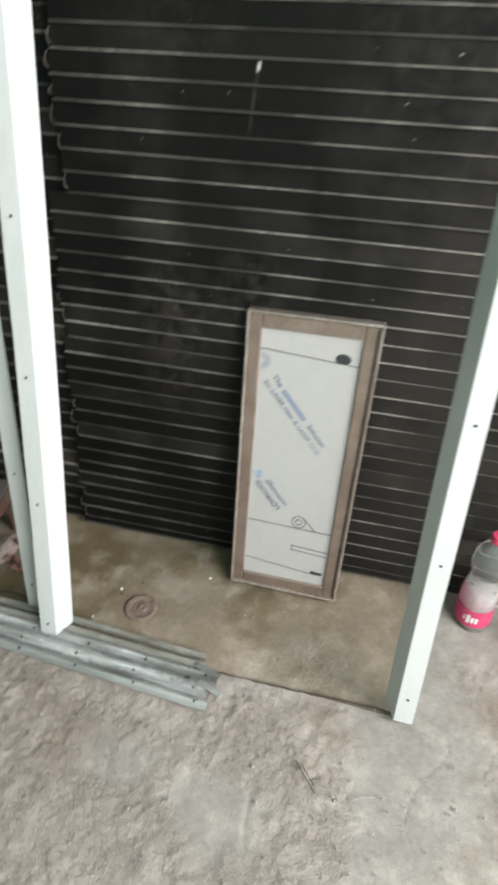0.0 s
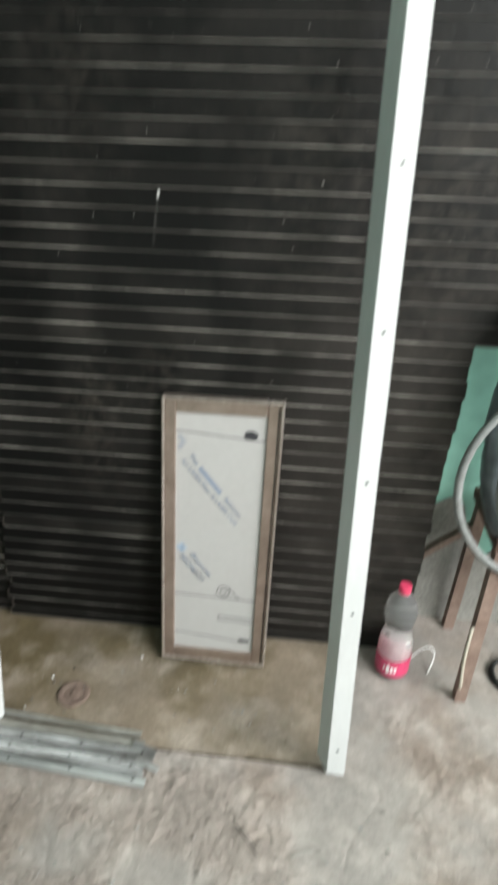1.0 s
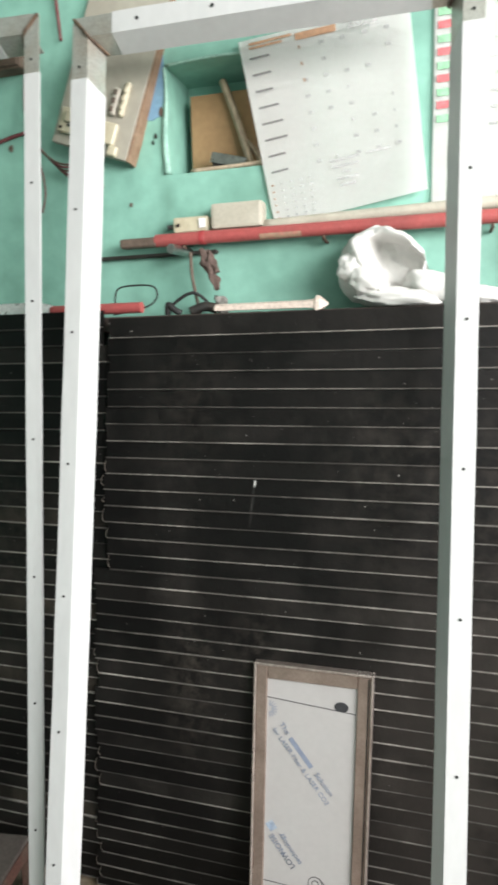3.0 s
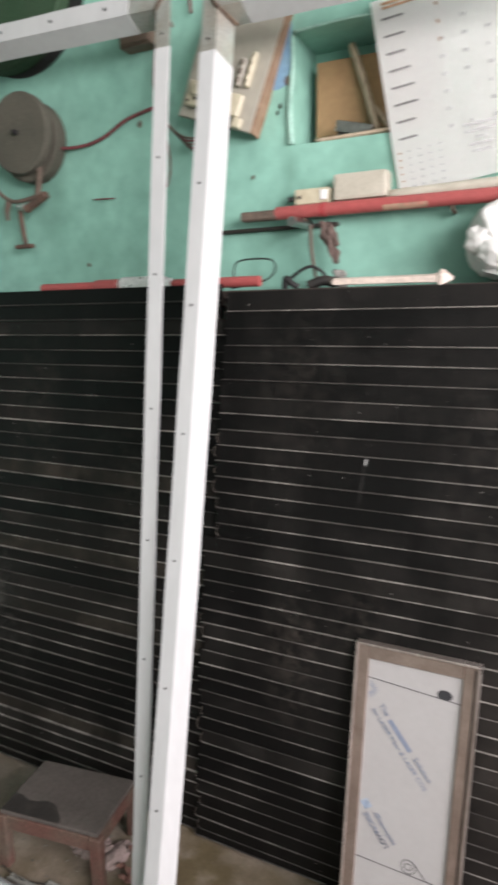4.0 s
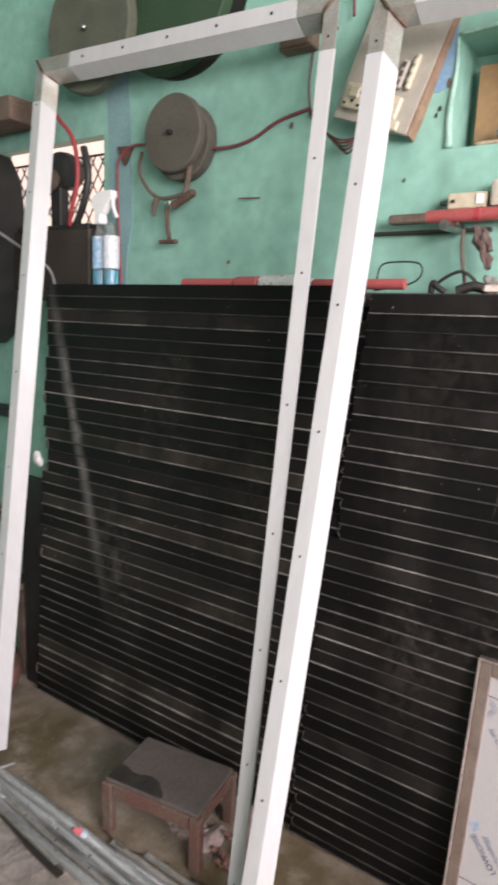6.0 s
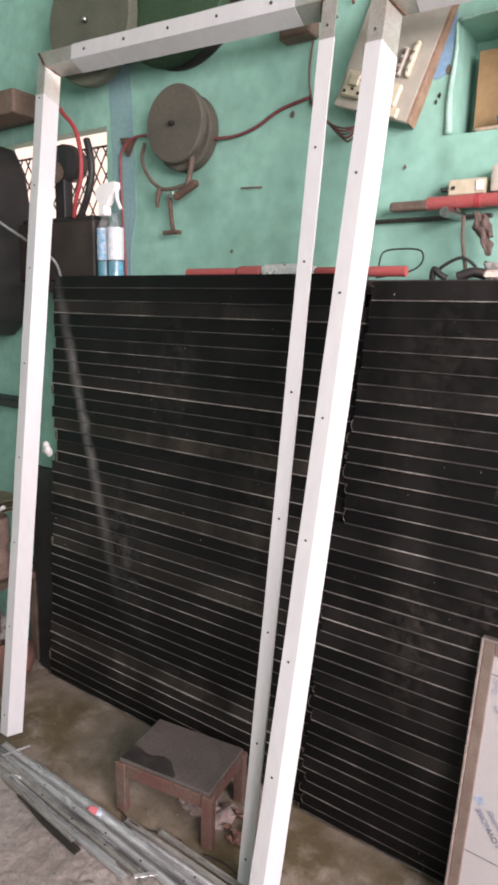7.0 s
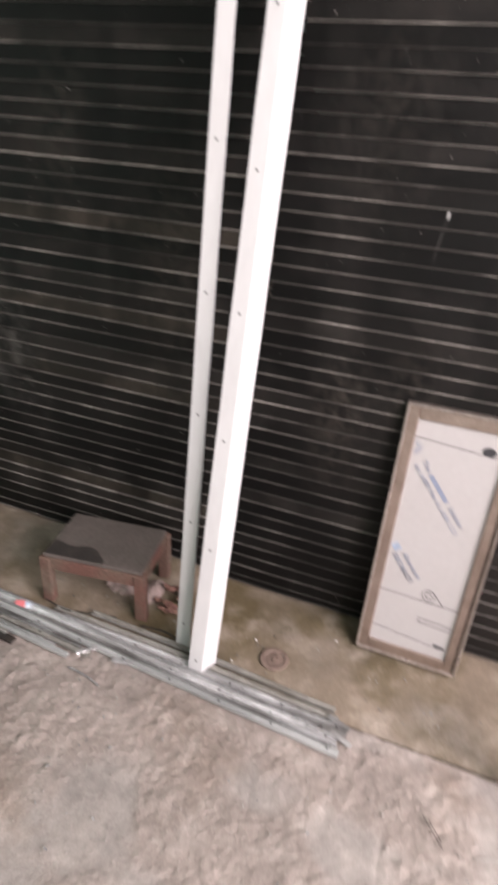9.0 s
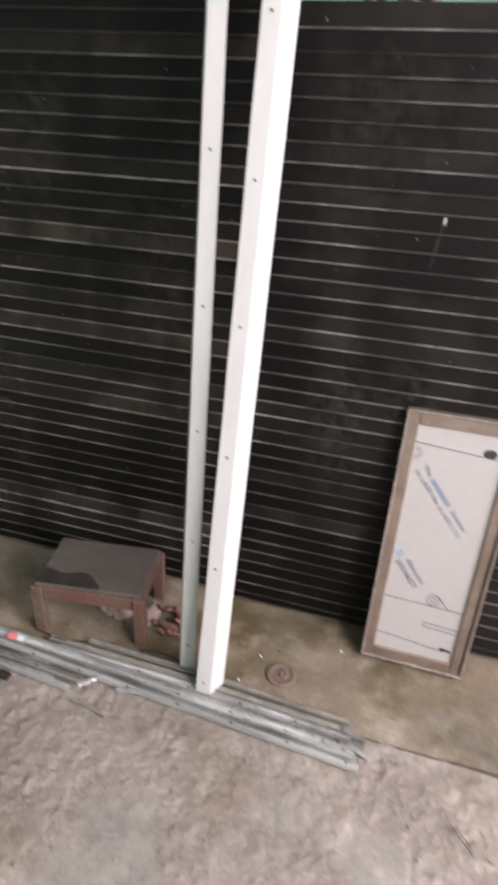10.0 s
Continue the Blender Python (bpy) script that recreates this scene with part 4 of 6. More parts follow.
# ---- wall calendars ----
def bent_sheet(corners, nx, ny, y_of):
    tl, tr, bl, br = (Vector((x, 0, z)) for x, z in corners)
    bm = bmesh.new()
    g = []
    for j in range(ny + 1):
        row = []
        for i in range(nx + 1):
            u, v = i / nx, j / ny
            p = (bl * (1 - u) + br * u) * (1 - v) + (tl * (1 - u) + tr * u) * v
            row.append(bm.verts.new((p.x, y_of(u, v), p.z)))
        g.append(row)
    for a, b in zip(g, g[1:]):
        for i in range(nx):
            bm.faces.new((a[i], a[i + 1], b[i + 1], b[i]))
    bmesh.ops.solidify(bm, geom=bm.faces[:], thickness=0.0008)
    return bm


def calendar(label, corners, marks, y_of):
    tl, tr, bl, br = (Vector((x, 0, z)) for x, z in corners)
    ob = holder("wall_calendar", bl.x, WALL_Y - 0.01, bl.z, label, "calendar")
    sheet = part("paper_sheet", bent_sheet(corners, 14, 14, y_of), M["paper"], ob)
    for u0, v0, u1, v1, mat, name in marks:
        bm = bmesh.new()
        q = []
        for d in (-0.0022, -0.0028):
            for u, v in ((u0, v0), (u1, v0), (u1, v1), (u0, v1)):
                p = (bl * (1 - u) + br * u) * (1 - v) + (tl * (1 - u) + tr * u) * v
                q.append(bm.verts.new((p.x, y_of(u, v) + d, p.z)))
        for f in ((0, 3, 2, 1), (4, 5, 6, 7), (0, 1, 5, 4), (1, 2, 6, 5), (2, 3, 7, 6), (3, 0, 4, 7)):
            bm.faces.new([q[i] for i in f])
        part(name, bm, M[mat], sheet)
    return ob, sheet


rng = random.Random(11)
marks = [(0.06, 0.965, 0.32, 0.978, "print_orange", "text_bar"), (0.06, 0.945, 0.26, 0.956, "print_orange", "text_bar"), (0.34, 0.935, 0.58, 0.972, "print_orange", "text_bar")]
for r in range(8):
    v = 0.892 - 0.087 * r
    marks.append((0.05, v, 0.05 + rng.uniform(0.10, 0.15), v + 0.010, "print_dark", "text_bar"))
    for c in range(5):
        if rng.random() < 0.8:
            u = 0.35 + 0.125 * c
            marks.append((u, v - 0.002, u + 0.010, v + 0.015, "print_orange" if c == 0 and r < 3 else "print_grey", "date_bar"))
            if rng.random() < 0.7:
                marks.append((u + 0.015, v - 0.002, u + 0.025, v + 0.015, "print_grey", "date_bar"))
for r in range(6):
    for c in range(5):
        marks.append((0.03 + 0.062 * c, 0.035 + 0.036 * r, 0.03 + 0.062 * c + rng.uniform(0.010, 0.02), 0.043 + 0.036 * r, "print_orange" if c == 0 else "print_grey", "date_bar"))
for r, w in enumerate((0.10, 0.13, 0.05, 0.17, 0.18)):
    marks.append((0.52 - w / 2, 0.13 + 0.034 * r, 0.52 + w / 2, 0.141 + 0.034 * r, "print_grey", "text_bar"))
marks.append((0.66, 0.27, 0.80, 0.279, "print_grey", "text_bar"))


def curl(u, v):
    return WALL_Y - 0.010 - 0.010 * math.sin(2.6 * u + 1.5 * v) * 0.6 - 0.035 * max(0, u + (1 - v) - 1.45) ** 1.5


cal, cal_sheet = calendar("large white wall calendar hanging crooked, corner curling", ((-0.222, 2.182), (0.160, 2.214), (-0.143, 1.768), (0.206, 1.820)), marks, curl)
cu = bpy.data.curves.new("printed_year", "FONT")
cu.body, cu.size, cu.extrude = "2022", 0.034, 0.0002
cu.materials.append(M["print_grey"])
yr = new("printed_year", cu)
yr.parent = cal_sheet
yr.matrix_basis = Matrix.Translation((0.028, WALL_Y - 0.022, 2.172)) @ pose(0, 0, 0, 90, 0, 0) @ pose(0, 0, 0, 0, 0, 5)

marks = [(0.0, 0.0, 0.001, 0.001, "print_grey", "text_bar"), (0.28, 0.915, 0.62, 0.975, "print_red", "heading_bar")]
for r in range(9):
    for c in range(3):
        if rng.random() < 0.75:
            u = 0.25 + 0.23 * c + rng.uniform(0, 0.04)
            marks.append((u, 0.30 + 0.066 * r, u + rng.uniform(0.05, 0.11), 0.309 + 0.066 * r, "print_grey", "text_bar"))
for r in range(6):
    v = 0.33 + 0.105 * r
    marks.append((0.015, v, 0.12, v + 0.03, "print_green", "picture_band"))
    marks.append((0.015, v + 0.055, 0.12, v + 0.085, "print_red", "picture_band"))
marks.append((0.075, 0.14, 0.125, 0.235, "print_grey", "printed_box"))
calendar("white wall calendar with small coloured pictures along its edge", ((0.214, 2.30), (0.66, 2.30), (0.214, 1.792), (0.66, 1.785)), marks[1:], lambda u, v: WALL_Y - 0.008 - 0.006 * math.sin(2 * u))

# ---- switchboard on its wires ----
sb = holder("switchboard", -0.59, 1.66, 1.95, "tilted laminate switchboard with cream sockets and switches", "switchboard")
SB = Matrix.Translation((-0.614, 1.655, 1.978)) @ pose(0, 0, 0, 0, 18.7, 0) @ pose(0, 0, 0, -5, 0, 0)
part("backboard", bbox(-0.10, 0.112, -0.012, 0.006, 0.0, 0.40, 0.002, SB), M["board"], sb)
bm = bmesh.new()
box(bm, 0.1125, 0.120, -0.012, 0.03, 0.0, 0.40, SB)
part("raw_wood_edge", bm, M["raw_edge"], sb, "raw splintered wooden edge")
for x, z, w, h, mat, nm in ((-0.055, 0.055, 0.030, 0.030, "cream", "socket"), (-0.060, 0.118, 0.0, 0.0, "cream", ""), (0.055, 0.05, 0.018, 0.026, "cream", "plug"), (0.072, 0.135, 0.006, 0.040, "cream", "switch_strip"), (0.047, 0.125, 0.008, 0.032, "board", "switch_strip"), (0.075, 0.012, 0.012, 0.012, "cream", "switch")):
    if nm:
        o = part(nm, bbox(x - w, x + w, -0.026, -0.0122, z - h, z + h, 0.003, SB), M[mat], sb)
        if nm == "socket":
            for px, pz in ((-0.012, 0.010), (0.012, 0.010), (0, -0.012), (-0.02, -0.02), (0.02, -0.02)):
                bm = bmesh.new()
                turned(bm, [(0.004, -0.0285), (0.0036, -0.0262)], 8, SB @ Matrix.Translation((x + px, 0, z + pz)) @ pose(0, 0, 0, -90, 0, 0) @ Matrix.Translation((0, 0, 0.0)))
                part("pin_hole", bm, M["hole"], o)
            part("socket_boss", bbox(x - 0.014, x + 0.014, -0.033, -0.0265, z - 0.006, z + 0.022, 0.003, SB), M["cream"], o)
        if nm == "switch_strip":
            for i in range(3):
                part("rocker", bbox(x - 0.004, x + 0.004, -0.030, -0.0265, z - 0.026 + 0.02 * i, z - 0.014 + 0.02 * i, 0.001, SB), M["strap"] if x < 0.06 else M["cream"], o)
wires = holder("wiring", -0.72, 1.67, 1.9, "loose tangle of maroon wires below the switchboard", "wiring")
for k in range(5):
    o = 0.012 * k
    tubed("wire", [(-0.80, 1.68, 2.055 - 0.3 * o), (-0.74 + o, 1.665, 1.985 - o), (-0.68 + 0.5 * o, 1.655, 1.955 - 0.6 * o), (-0.62, 1.66, 1.965 + 0.4 * o), (-0.60, 1.668, 2.0)], 0.0028, M["maroon"] if k % 2 else M["strap"], wires)
tubed("wire", [(-0.80, 1.685, 2.20), (-0.805, 1.68, 2.12), (-0.80, 1.682, 2.06), (-0.77, 1.68, 1.97), (-0.76, 1.68, 1.90), (-0.775, 1.683, 1.85)], 0.0022, M["maroon"], wires)
tubed("wire", [(-0.70, 1.68, 2.45), (-0.69, 1.675, 2.35), (-0.68, 1.67, 2.25)], 0.004, M["maroon"], wires)
wire = tubed("wall_wire", [(-1.15, 1.66, 1.985), (-1.06, 1.68, 1.985), (-0.98, 1.683, 2.0), (-0.90, 1.683, 2.035), (-0.80, 1.684, 2.055)], 0.0048, M["maroon"])
tagged(wire, "twisted maroon wire strung along the wall", "wire")
jb = holder("junction_box", -0.83, 1.67, 2.2, "brown junction box on the wall above the wires", "junction box")
part("box_body", bbox(-0.885, -0.785, 1.645, 1.689, 2.195, 2.265, 0.003), M["brown_duct"], jb)
part("box_lid", bbox(-0.88, -0.79, 1.639, 1.6445, 2.20, 2.26, 0.002), M["brown_duct"], jb)
nail = tubed("wall_nail", [(-1.02, 1.675, 1.838), (-0.95, 1.68, 1.836)], 0.0022, M["maroon"])
tagged(nail, "short rusty wire stub in the wall", "wire")


# ---- abrasive wheels hung on the wall ----
def wheel(name, label, x, z, r, y0, y1, mat, bolt=True, group="hung wheels"):
    ob = holder(name, x, WALL_Y, z, label, "grinding wheel", group)
    m = Matrix.Translation((x, 0, z)) @ pose(0, 0, 0, 90, 0, 0)
    bm = bmesh.new()
    turned(bm, [(0.012, -y1), (r - 0.004, -y1), (r, -y1 + 0.004), (r, -y0 - 0.006), (r - 0.004, -y0 - 0.001), (0.3 * r, -y0), (0.06 * r, -y0)], 48, m)
    part("disc", bm, mat, ob)
    bm = bmesh.new()
    turned(bm, [(0.008, -y0 + 0.0), (0.008, -y0 + 0.012), (0.005, -y0 + 0.016)], 8, Matrix.Translation((x, 0, z)) @ pose(0, 0, 0, 90, 0, 0))
    part("mounting_bolt", bm, M["hole"] if not bolt else M["chrome"], ob)
    return ob


# y0: front face, y1: back face
wheel("buffing_wheel", "flat grey-brown grinding disc hung with straps", -1.232, 2.028, 0.111, 1.612, 1.640, M["wheel"], False)
wheel("buffing_wheel", "second grey-brown disc behind the front one", -1.226, 2.012, 0.112, 1.643, 1.688, M["wheel"], False)
wheel("cutting_wheel", "large dark green disc hung high on the wall", -1.295, 2.445, 0.235, 1.645, 1.688, M["green_wheel"])
wheel("cutting_wheel", "dusty grey disc overlapping the green one", -1.585, 2.375, 0.188, 1.600, 1.640, M["grey_wheel"])
# flat dark disc, set slightly right of and below the green wheel
wheel("cutting_wheel", "thin dark disc flat on the wall behind the green one", -1.25, 2.43, 0.232, 1.6885, 1.6898, M["machine"], False)
st = holder("hanging_straps", -1.25, 1.66, 1.72, "brown straps with a rusty clamp hanging under the disc", "strap")
tubed("strap", [(-1.39, 1.655, 2.0), (-1.395, 1.65, 1.945), (-1.36, 1.645, 1.89), (-1.31, 1.645, 1.855), (-1.25, 1.64, 1.85), (-1.19, 1.645, 1.862)], 0.006, M["strap"], st)
tubed("strap", [(-1.175, 1.64, 1.96), (-1.185, 1.64, 1.90), (-1.20, 1.642, 1.85)], 0.009, M["strap"], st)
part("buckle", bbox(-1.25, -1.155, 1.628, 1.65, 1.832, 1.852, 0.004, Matrix.Translation((-1.2, 1.64, 1.842)) @ pose(0, 0, 0, 0, -24, 0) @ Matrix.Translation((1.2, -1.64, -1.842))), M["rust"], st)
part("hook_ring", ring_tube(-1.272, 1.645, 1.838, 0.012, 0.003), M["chrome"], st, "small bright ring")
tubed("clamp_bar", [(-1.278, 1.65, 1.825), (-1.274, 1.652, 1.77), (-1.268, 1.655, 1.725)], 0.007, M["rust"], st)
part("clamp_jaw", bbox(-1.305, -1.235, 1.642, 1.66, 1.715, 1.727, 0.003), M["rust"], st)
tubed("cloth_end", [(-1.315, 1.65, 1.86), (-1.325, 1.645, 1.83), (-1.33, 1.65, 1.80)], 0.011, M["strap"], st, taper=0.005)
hk = holder("wall_hook", -1.49, 1.68, 2.0, "rusty triangular hook plate carrying a red cable", "hook")
bm = bmesh.new()
loft(bm, [[(-1.525, y, 2.035), (-1.455, y, 2.03), (-1.49, y, 1.975)] for y in (1.676, 1.688)])
part("hook_plate", bm, M["rust"], hk)
tubed("red_cable", [(-1.36, 1.672, 2.02), (-1.43, 1.674, 2.03), (-1.475, 1.672, 2.02), (-1.515, 1.676, 1.99), (-1.527, 1.682, 1.955), (-1.526, 1.684, 1.85), (-1.518, 1.684, 1.72), (-1.510, 1.684, 1.60), (-1.509, 1.682, 1.568)], 0.0042, M["dull_red"], hk)

# ---- plank behind the curtains and what lies on it ----
tagged(part("support_plank", bbox(-1.85, 1.1, 1.563, 1.688, 1.53, 1.5665, 0.002), M["dark_brown"]), "dark plank fixed behind the shutter tops", "plank")


def bottle_shape(h, r, neck):
    return [(r * 0.9, 0.0), (r, 0.006), (r, 0.70 * h), (r * 0.9, 0.80 * h), (neck, 0.92 * h), (neck, h)]


def spray_bottle(x, y, label, head):
    """A slim clear bottle, with or without a trigger head."""
    z = 1.5667
    ob = holder("spray_bottle", x, y, z, label, "spray bottle", "cleaning bottles")
    m = Matrix.Translation((x, y, z))
    bm = bmesh.new()
    turned(bm, bottle_shape(0.215, 0.0265, 0.013), 24, m)
    part("bottle", bm, M["clear"], ob, smooth=True)
    bm = bmesh.new()
    turned(bm, [(0.0235, 0.003), (0.0245, 0.01), (0.0245, 0.066)], 24, m)
    part("blue_liquid", bm, M["blue_liquid"], ob)
    bm = bmesh.new()
    turned(bm, [(0.0270, 0.070), (0.0272, 0.10), (0.0270, 0.172)], 24, m)
    part("label", bm, M["label_blue"] if head else M["label_white"], ob, "blue and white paper label")
    if head:
        part("collar", bbox(-0.016, 0.018, -0.016, 0.016, 0.212, 0.245, 0.004, m), M["white_plastic"], ob)
        bm = bmesh.new()
        loft(bm, [[(a, s * w, b) for a, b in ((-0.030, 0.272), (-0.012, 0.245), (0.022, 0.245), (0.040, 0.272), (0.062, 0.296), (0.060, 0.314), (0.0, 0.312), (-0.030, 0.294))] for s, w in ((-1, 0.013), (1, 0.013))])
        bm.transform(m)
        part("spray_head", bm, M["white_plastic"], ob)
        bm = bmesh.new()
        tube(bm, [(0.045, 0, 0.298), (0.058, 0, 0.285), (0.060, 0, 0.262), (0.076, 0, 0.230)], 0.006, 8)
        bm.transform(m)
        part("trigger", bm, M["white_plastic"], ob)
    return ob


spray_bottle(-1.526, 1.605, "clear trigger spray bottle with blue liquid and label", True)
spray_bottle(-1.472, 1.60, "clear bottle with blue liquid and a pale label", False)

tool = holder("hand_tool", -0.9, 1.60, 1.5667, "long red tool with a clear handle lying on the plank", "tool")
bm = bmesh.new()
turned(bm, [(0.006, 0.0), (0.013, 0.004), (0.013, 0.19)], 14, Matrix.Translation((-1.15, 1.585, 1.590)) @ pose(0, 0, 0, 0, 90, 0))
part("red_shaft", bm, M["red"], tool, smooth=False)
bm = bmesh.new()
turned(bm, [(0.016, 0.0), (0.018, 0.01), (0.018, 0.075), (0.015, 0.08)], 14, Matrix.Translation((-0.955, 1.585, 1.590)) @ pose(0, 0, 0, 0, 90, 0))
part("red_collar", bm, M["red"], tool)
bm = bmesh.new()
turned(bm, [(0.014, 0.0), (0.020, 0.01), (0.020, 0.13), (0.012, 0.165)], 16, Matrix.Translation((-0.872, 1.585, 1.592)) @ pose(0, 0, 0, 0, 90, 0))
part("clear_handle", bm, M["milky"], tool, "clear whitish plastic handle")
bm = bmesh.new()
turned(bm, [(0.011, 0.0), (0.013, 0.005), (0.013, 0.25)], 14, Matrix.Translation((-0.705, 1.585, 1.588)) @ pose(0, 0, 0, 0, 90, 0))
part("red_shaft", bm, M["red"], tool)

stick = holder("moulding_strip", -0.14, 1.575, 1.567, "pinkish white moulding strip with an arrow-shaped end", "strip")
bm = bmesh.new()
loft(bm, [[(x, 1.572 + w * a, 1.578 + h * b) for a, b in ((-1, -0.7), (-0.8, 0.6), (0, 1), (0.8, 0.6), (1, -0.7))] for x, w, h in ((-0.268, 0.004, 0.004), (-0.262, 0.010, 0.009), (-0.05, 0.012, 0.010), (-0.032, 0.013, 0.012), (-0.026, 0.017, 0.020), (-0.018, 0.016, 0.018), (0.0, 0.003, 0.003))])
part("strip_body", bm, M["pinkwood"], stick)

# crumpled carrier bag with its mouth open
def bag_mesh():
    bm = bmesh.new()
    nu, nv = 96, 64
    c = Vector((0.108, 1.612, 1.652))
    g = []
    for j in range(nv + 1):
        row = []
        for i in range(nu):
            a, b = 2 * math.pi * i / nu, math.pi * (j / nv - 0.5)
            d = Vector((math.cos(b) * math.cos(a), math.cos(b) * math.sin(a), math.sin(b)))
            cells = noise.voronoi(d * 2.1 + Vector((5, 2, 7)))[0]
            r = 1.05 - 0.13 * cells[0] + 0.05 * noise.noise(d * 1.7 + Vector((3, 1, 4))) - 0.10 * abs(noise.noise(d * 3.4 + Vector((8, 2, 1)))) - 0.03 * abs(noise.noise(d * 5 + Vector((1, 5, 1))))
            p = c + Vector((d.x * 0.098 * r, d.y * 0.060 * r, d.z * 0.090 * r))
            # the mouth: a slanting oval pushed deep into the front
            u, v = p.x - 0.146, p.z - 1.656
            e = (1 + 0.18 * noise.noise(p * 24)) * math.hypot((0.78 * u - 0.62 * v) / 0.082, (0.62 * u + 0.78 * v) / 0.047)
            if d.y < 0:
                hollow = smoothed((1.05 - e) / 0.36)
                p += Vector((0.012, 0.098, 0.004)) * hollow
                ang = math.atan2(v, u)
                p.y -= 0.013 * math.exp(-((e - 1.25) / 0.22) ** 2) * (1 + 0.5 * math.sin(5 * ang))
            p.z = max(p.z, 1.5672)
            row.append(bm.verts.new(p))
        g.append(row)
    for j in range(nv):
        for i in range(nu):
            bm.faces.new((g[j][i], g[j][(i + 1) % nu], g[j + 1][(i + 1) % nu], g[j + 1][i]))
    bmesh.ops.remove_doubles(bm, verts=bm.verts, dist=0.0003)
    return bm


def bag_fold(x, y, z, rx, ry, rz, tilt):
    bm = bmesh.new()
    m = Matrix.Translation((x, y, z)) @ pose(0, 0, 0, 0, tilt, 0)
    bmesh.ops.create_icosphere(bm, subdivisions=4, radius=1.0)
    for q in bm.verts:
        k = q.co * 1.9 + Vector((x * 40, z * 30, 0))
        s = 1.2 - 0.28 * noise.voronoi(k * 0.9)[0][0] + 0.1 * noise.noise(k) - 0.15 * abs(noise.noise(k * 1.5))
        q.co = m @ Vector((q.co.x * rx * s, q.co.y * ry * s, q.co.z * rz * s))
        q.co.z = max(q.co.z, 1.5672)
    return bm


bag = tagged(part("plastic_bag", bag_mesh(), M["bag"], smooth=True), "crumpled white plastic carrier bag with its mouth open", "bag")
# gathered folds by the mouth and the flat tail
for f in ((0.083, 1.562, 1.622, 0.040, 0.028, 0.030, 25), (0.052, 1.572, 1.652, 0.030, 0.026, 0.032, 40), (0.150, 1.572, 1.585, 0.085, 0.028, 0.020, 4),
          (0.235, 1.60, 1.600, 0.075, 0.045, 0.034, 18), (0.315, 1.60, 1.583, 0.062, 0.040, 0.022, 8)):
    part("bag_fold", bag_fold(*f), M["bag"], bag, smooth=True)

card = part("cardboard_scrap", bbox(0.36, 0.60, 1.575, 1.66, 1.567, 1.587, 0.003), M["cardboard"])
tagged(card, "torn brown cardboard lying on the plank", "cardboard")

# ---- red pipe and odds on wall brackets ----
rp = holder("red_pipe", -0.03, 1.64, 1.745, "long red plastic pipe resting on wall hooks", "pipe")
bm = bmesh.new()
PIPE = Matrix.Translation((-0.437, 1.645, 1.750)) @ pose(0, 0, 0, 0, 90, 0)
turned(bm, [(0.010, 0.0), (0.0155, 0.001), (0.0155, 0.80), (0.010, 0.801)], 18, PIPE)
part("pipe", bm, M["red"], rp, smooth=False)
bm = bmesh.new()
loft(bm, [[(x, 1.645 - r * math.cos(radians(a)), 1.750 + r * math.sin(radians(a))) for r, a in [(0.0158, q) for q in (-62, -45, -28, -12)] + [(0.0163, q) for q in (-12, -28, -45, -62)]] for x in (-0.170, -0.12, -0.072)])
part("sticker", bm, M["sticker"], rp, "worn tan sticker")
bm = bmesh.new()
turned(bm, [(0.0157, 0.115), (0.0168, 0.116), (0.0168, 0.128), (0.0157, 0.129)], 18, PIPE)
part("tape_wrap", bm, M["red_cable"], rp)
bp = tubed("beige_pipe", [(-0.17, 1.665, 1.770), (0.1, 1.665, 1.777), (0.40, 1.665, 1.783)], 0.0135, M["beige"], n=14)
tagged(bp, "beige plastic pipe lying above the red one", "pipe")
br = holder("wall_bracket", -0.3, 1.68, 1.72, "dark iron bar and hooks that carry the pipes", "bracket")
part("bar", bbox(-0.63, -0.29, 1.672, 1.689, 1.716, 1.725, 0.002, Matrix.Translation((0, 0, 0.0))), M["iron"], br)
part("flat_end", bbox(-0.530, -0.432, 1.63, 1.66, 1.736, 1.758, 0.004), M["strap"], br)
for x in (-0.36, -0.02, 0.34):
    tubed("hook", [(x, 1.685, 1.725), (x, 1.65, 1.726), (x, 1.640, 1.7295), (x, 1.632, 1.731)], 0.004, M["rust"], br)
sx = holder("switch_box", -0.345, 1.66, 1.765, "small cream switch box standing on the bracket", "switch box")
part("box_body", bbox(-0.392, -0.302, 1.650, 1.689, 1.766, 1.802, 0.003), M["cream"], sx)
part("rocker", bbox(-0.325, -0.308, 1.646, 1.6495, 1.774, 1.796, 0.001), M["white_plastic"], sx)
part("screw", bbox(-0.382, -0.374, 1.645, 1.6495, 1.779, 1.787, 0.001), M["iron"], sx)
tubed("cable_stub", [(-0.40, 1.665, 1.783), (-0.412, 1.66, 1.782)], 0.006, M["black_rubber"], sx)
wb = part("white_block", bbox(-0.292, -0.165, 1.640, 1.689, 1.767, 1.826, 0.008, seg=2), M["beige"])
tagged(wb, "rounded off-white plastic casing on the pipe bracket", "casing")
pe = holder("pipe_offcut", -0.37, 1.63, 1.70, "short bare steel pipe with hanging brown cloth strips", "pipe")
bm = bmesh.new()
turned(bm, [(0.008, 0), (0.0115, 0), (0.0115, 0.08), (0.008, 0.08), (0.008, 0)], 14, Matrix.Translation((-0.378, 1.595, 1.722)) @ pose(0, 0, 0, -90, 0, -12))
part("pipe_end", bm, M["chrome"], pe)
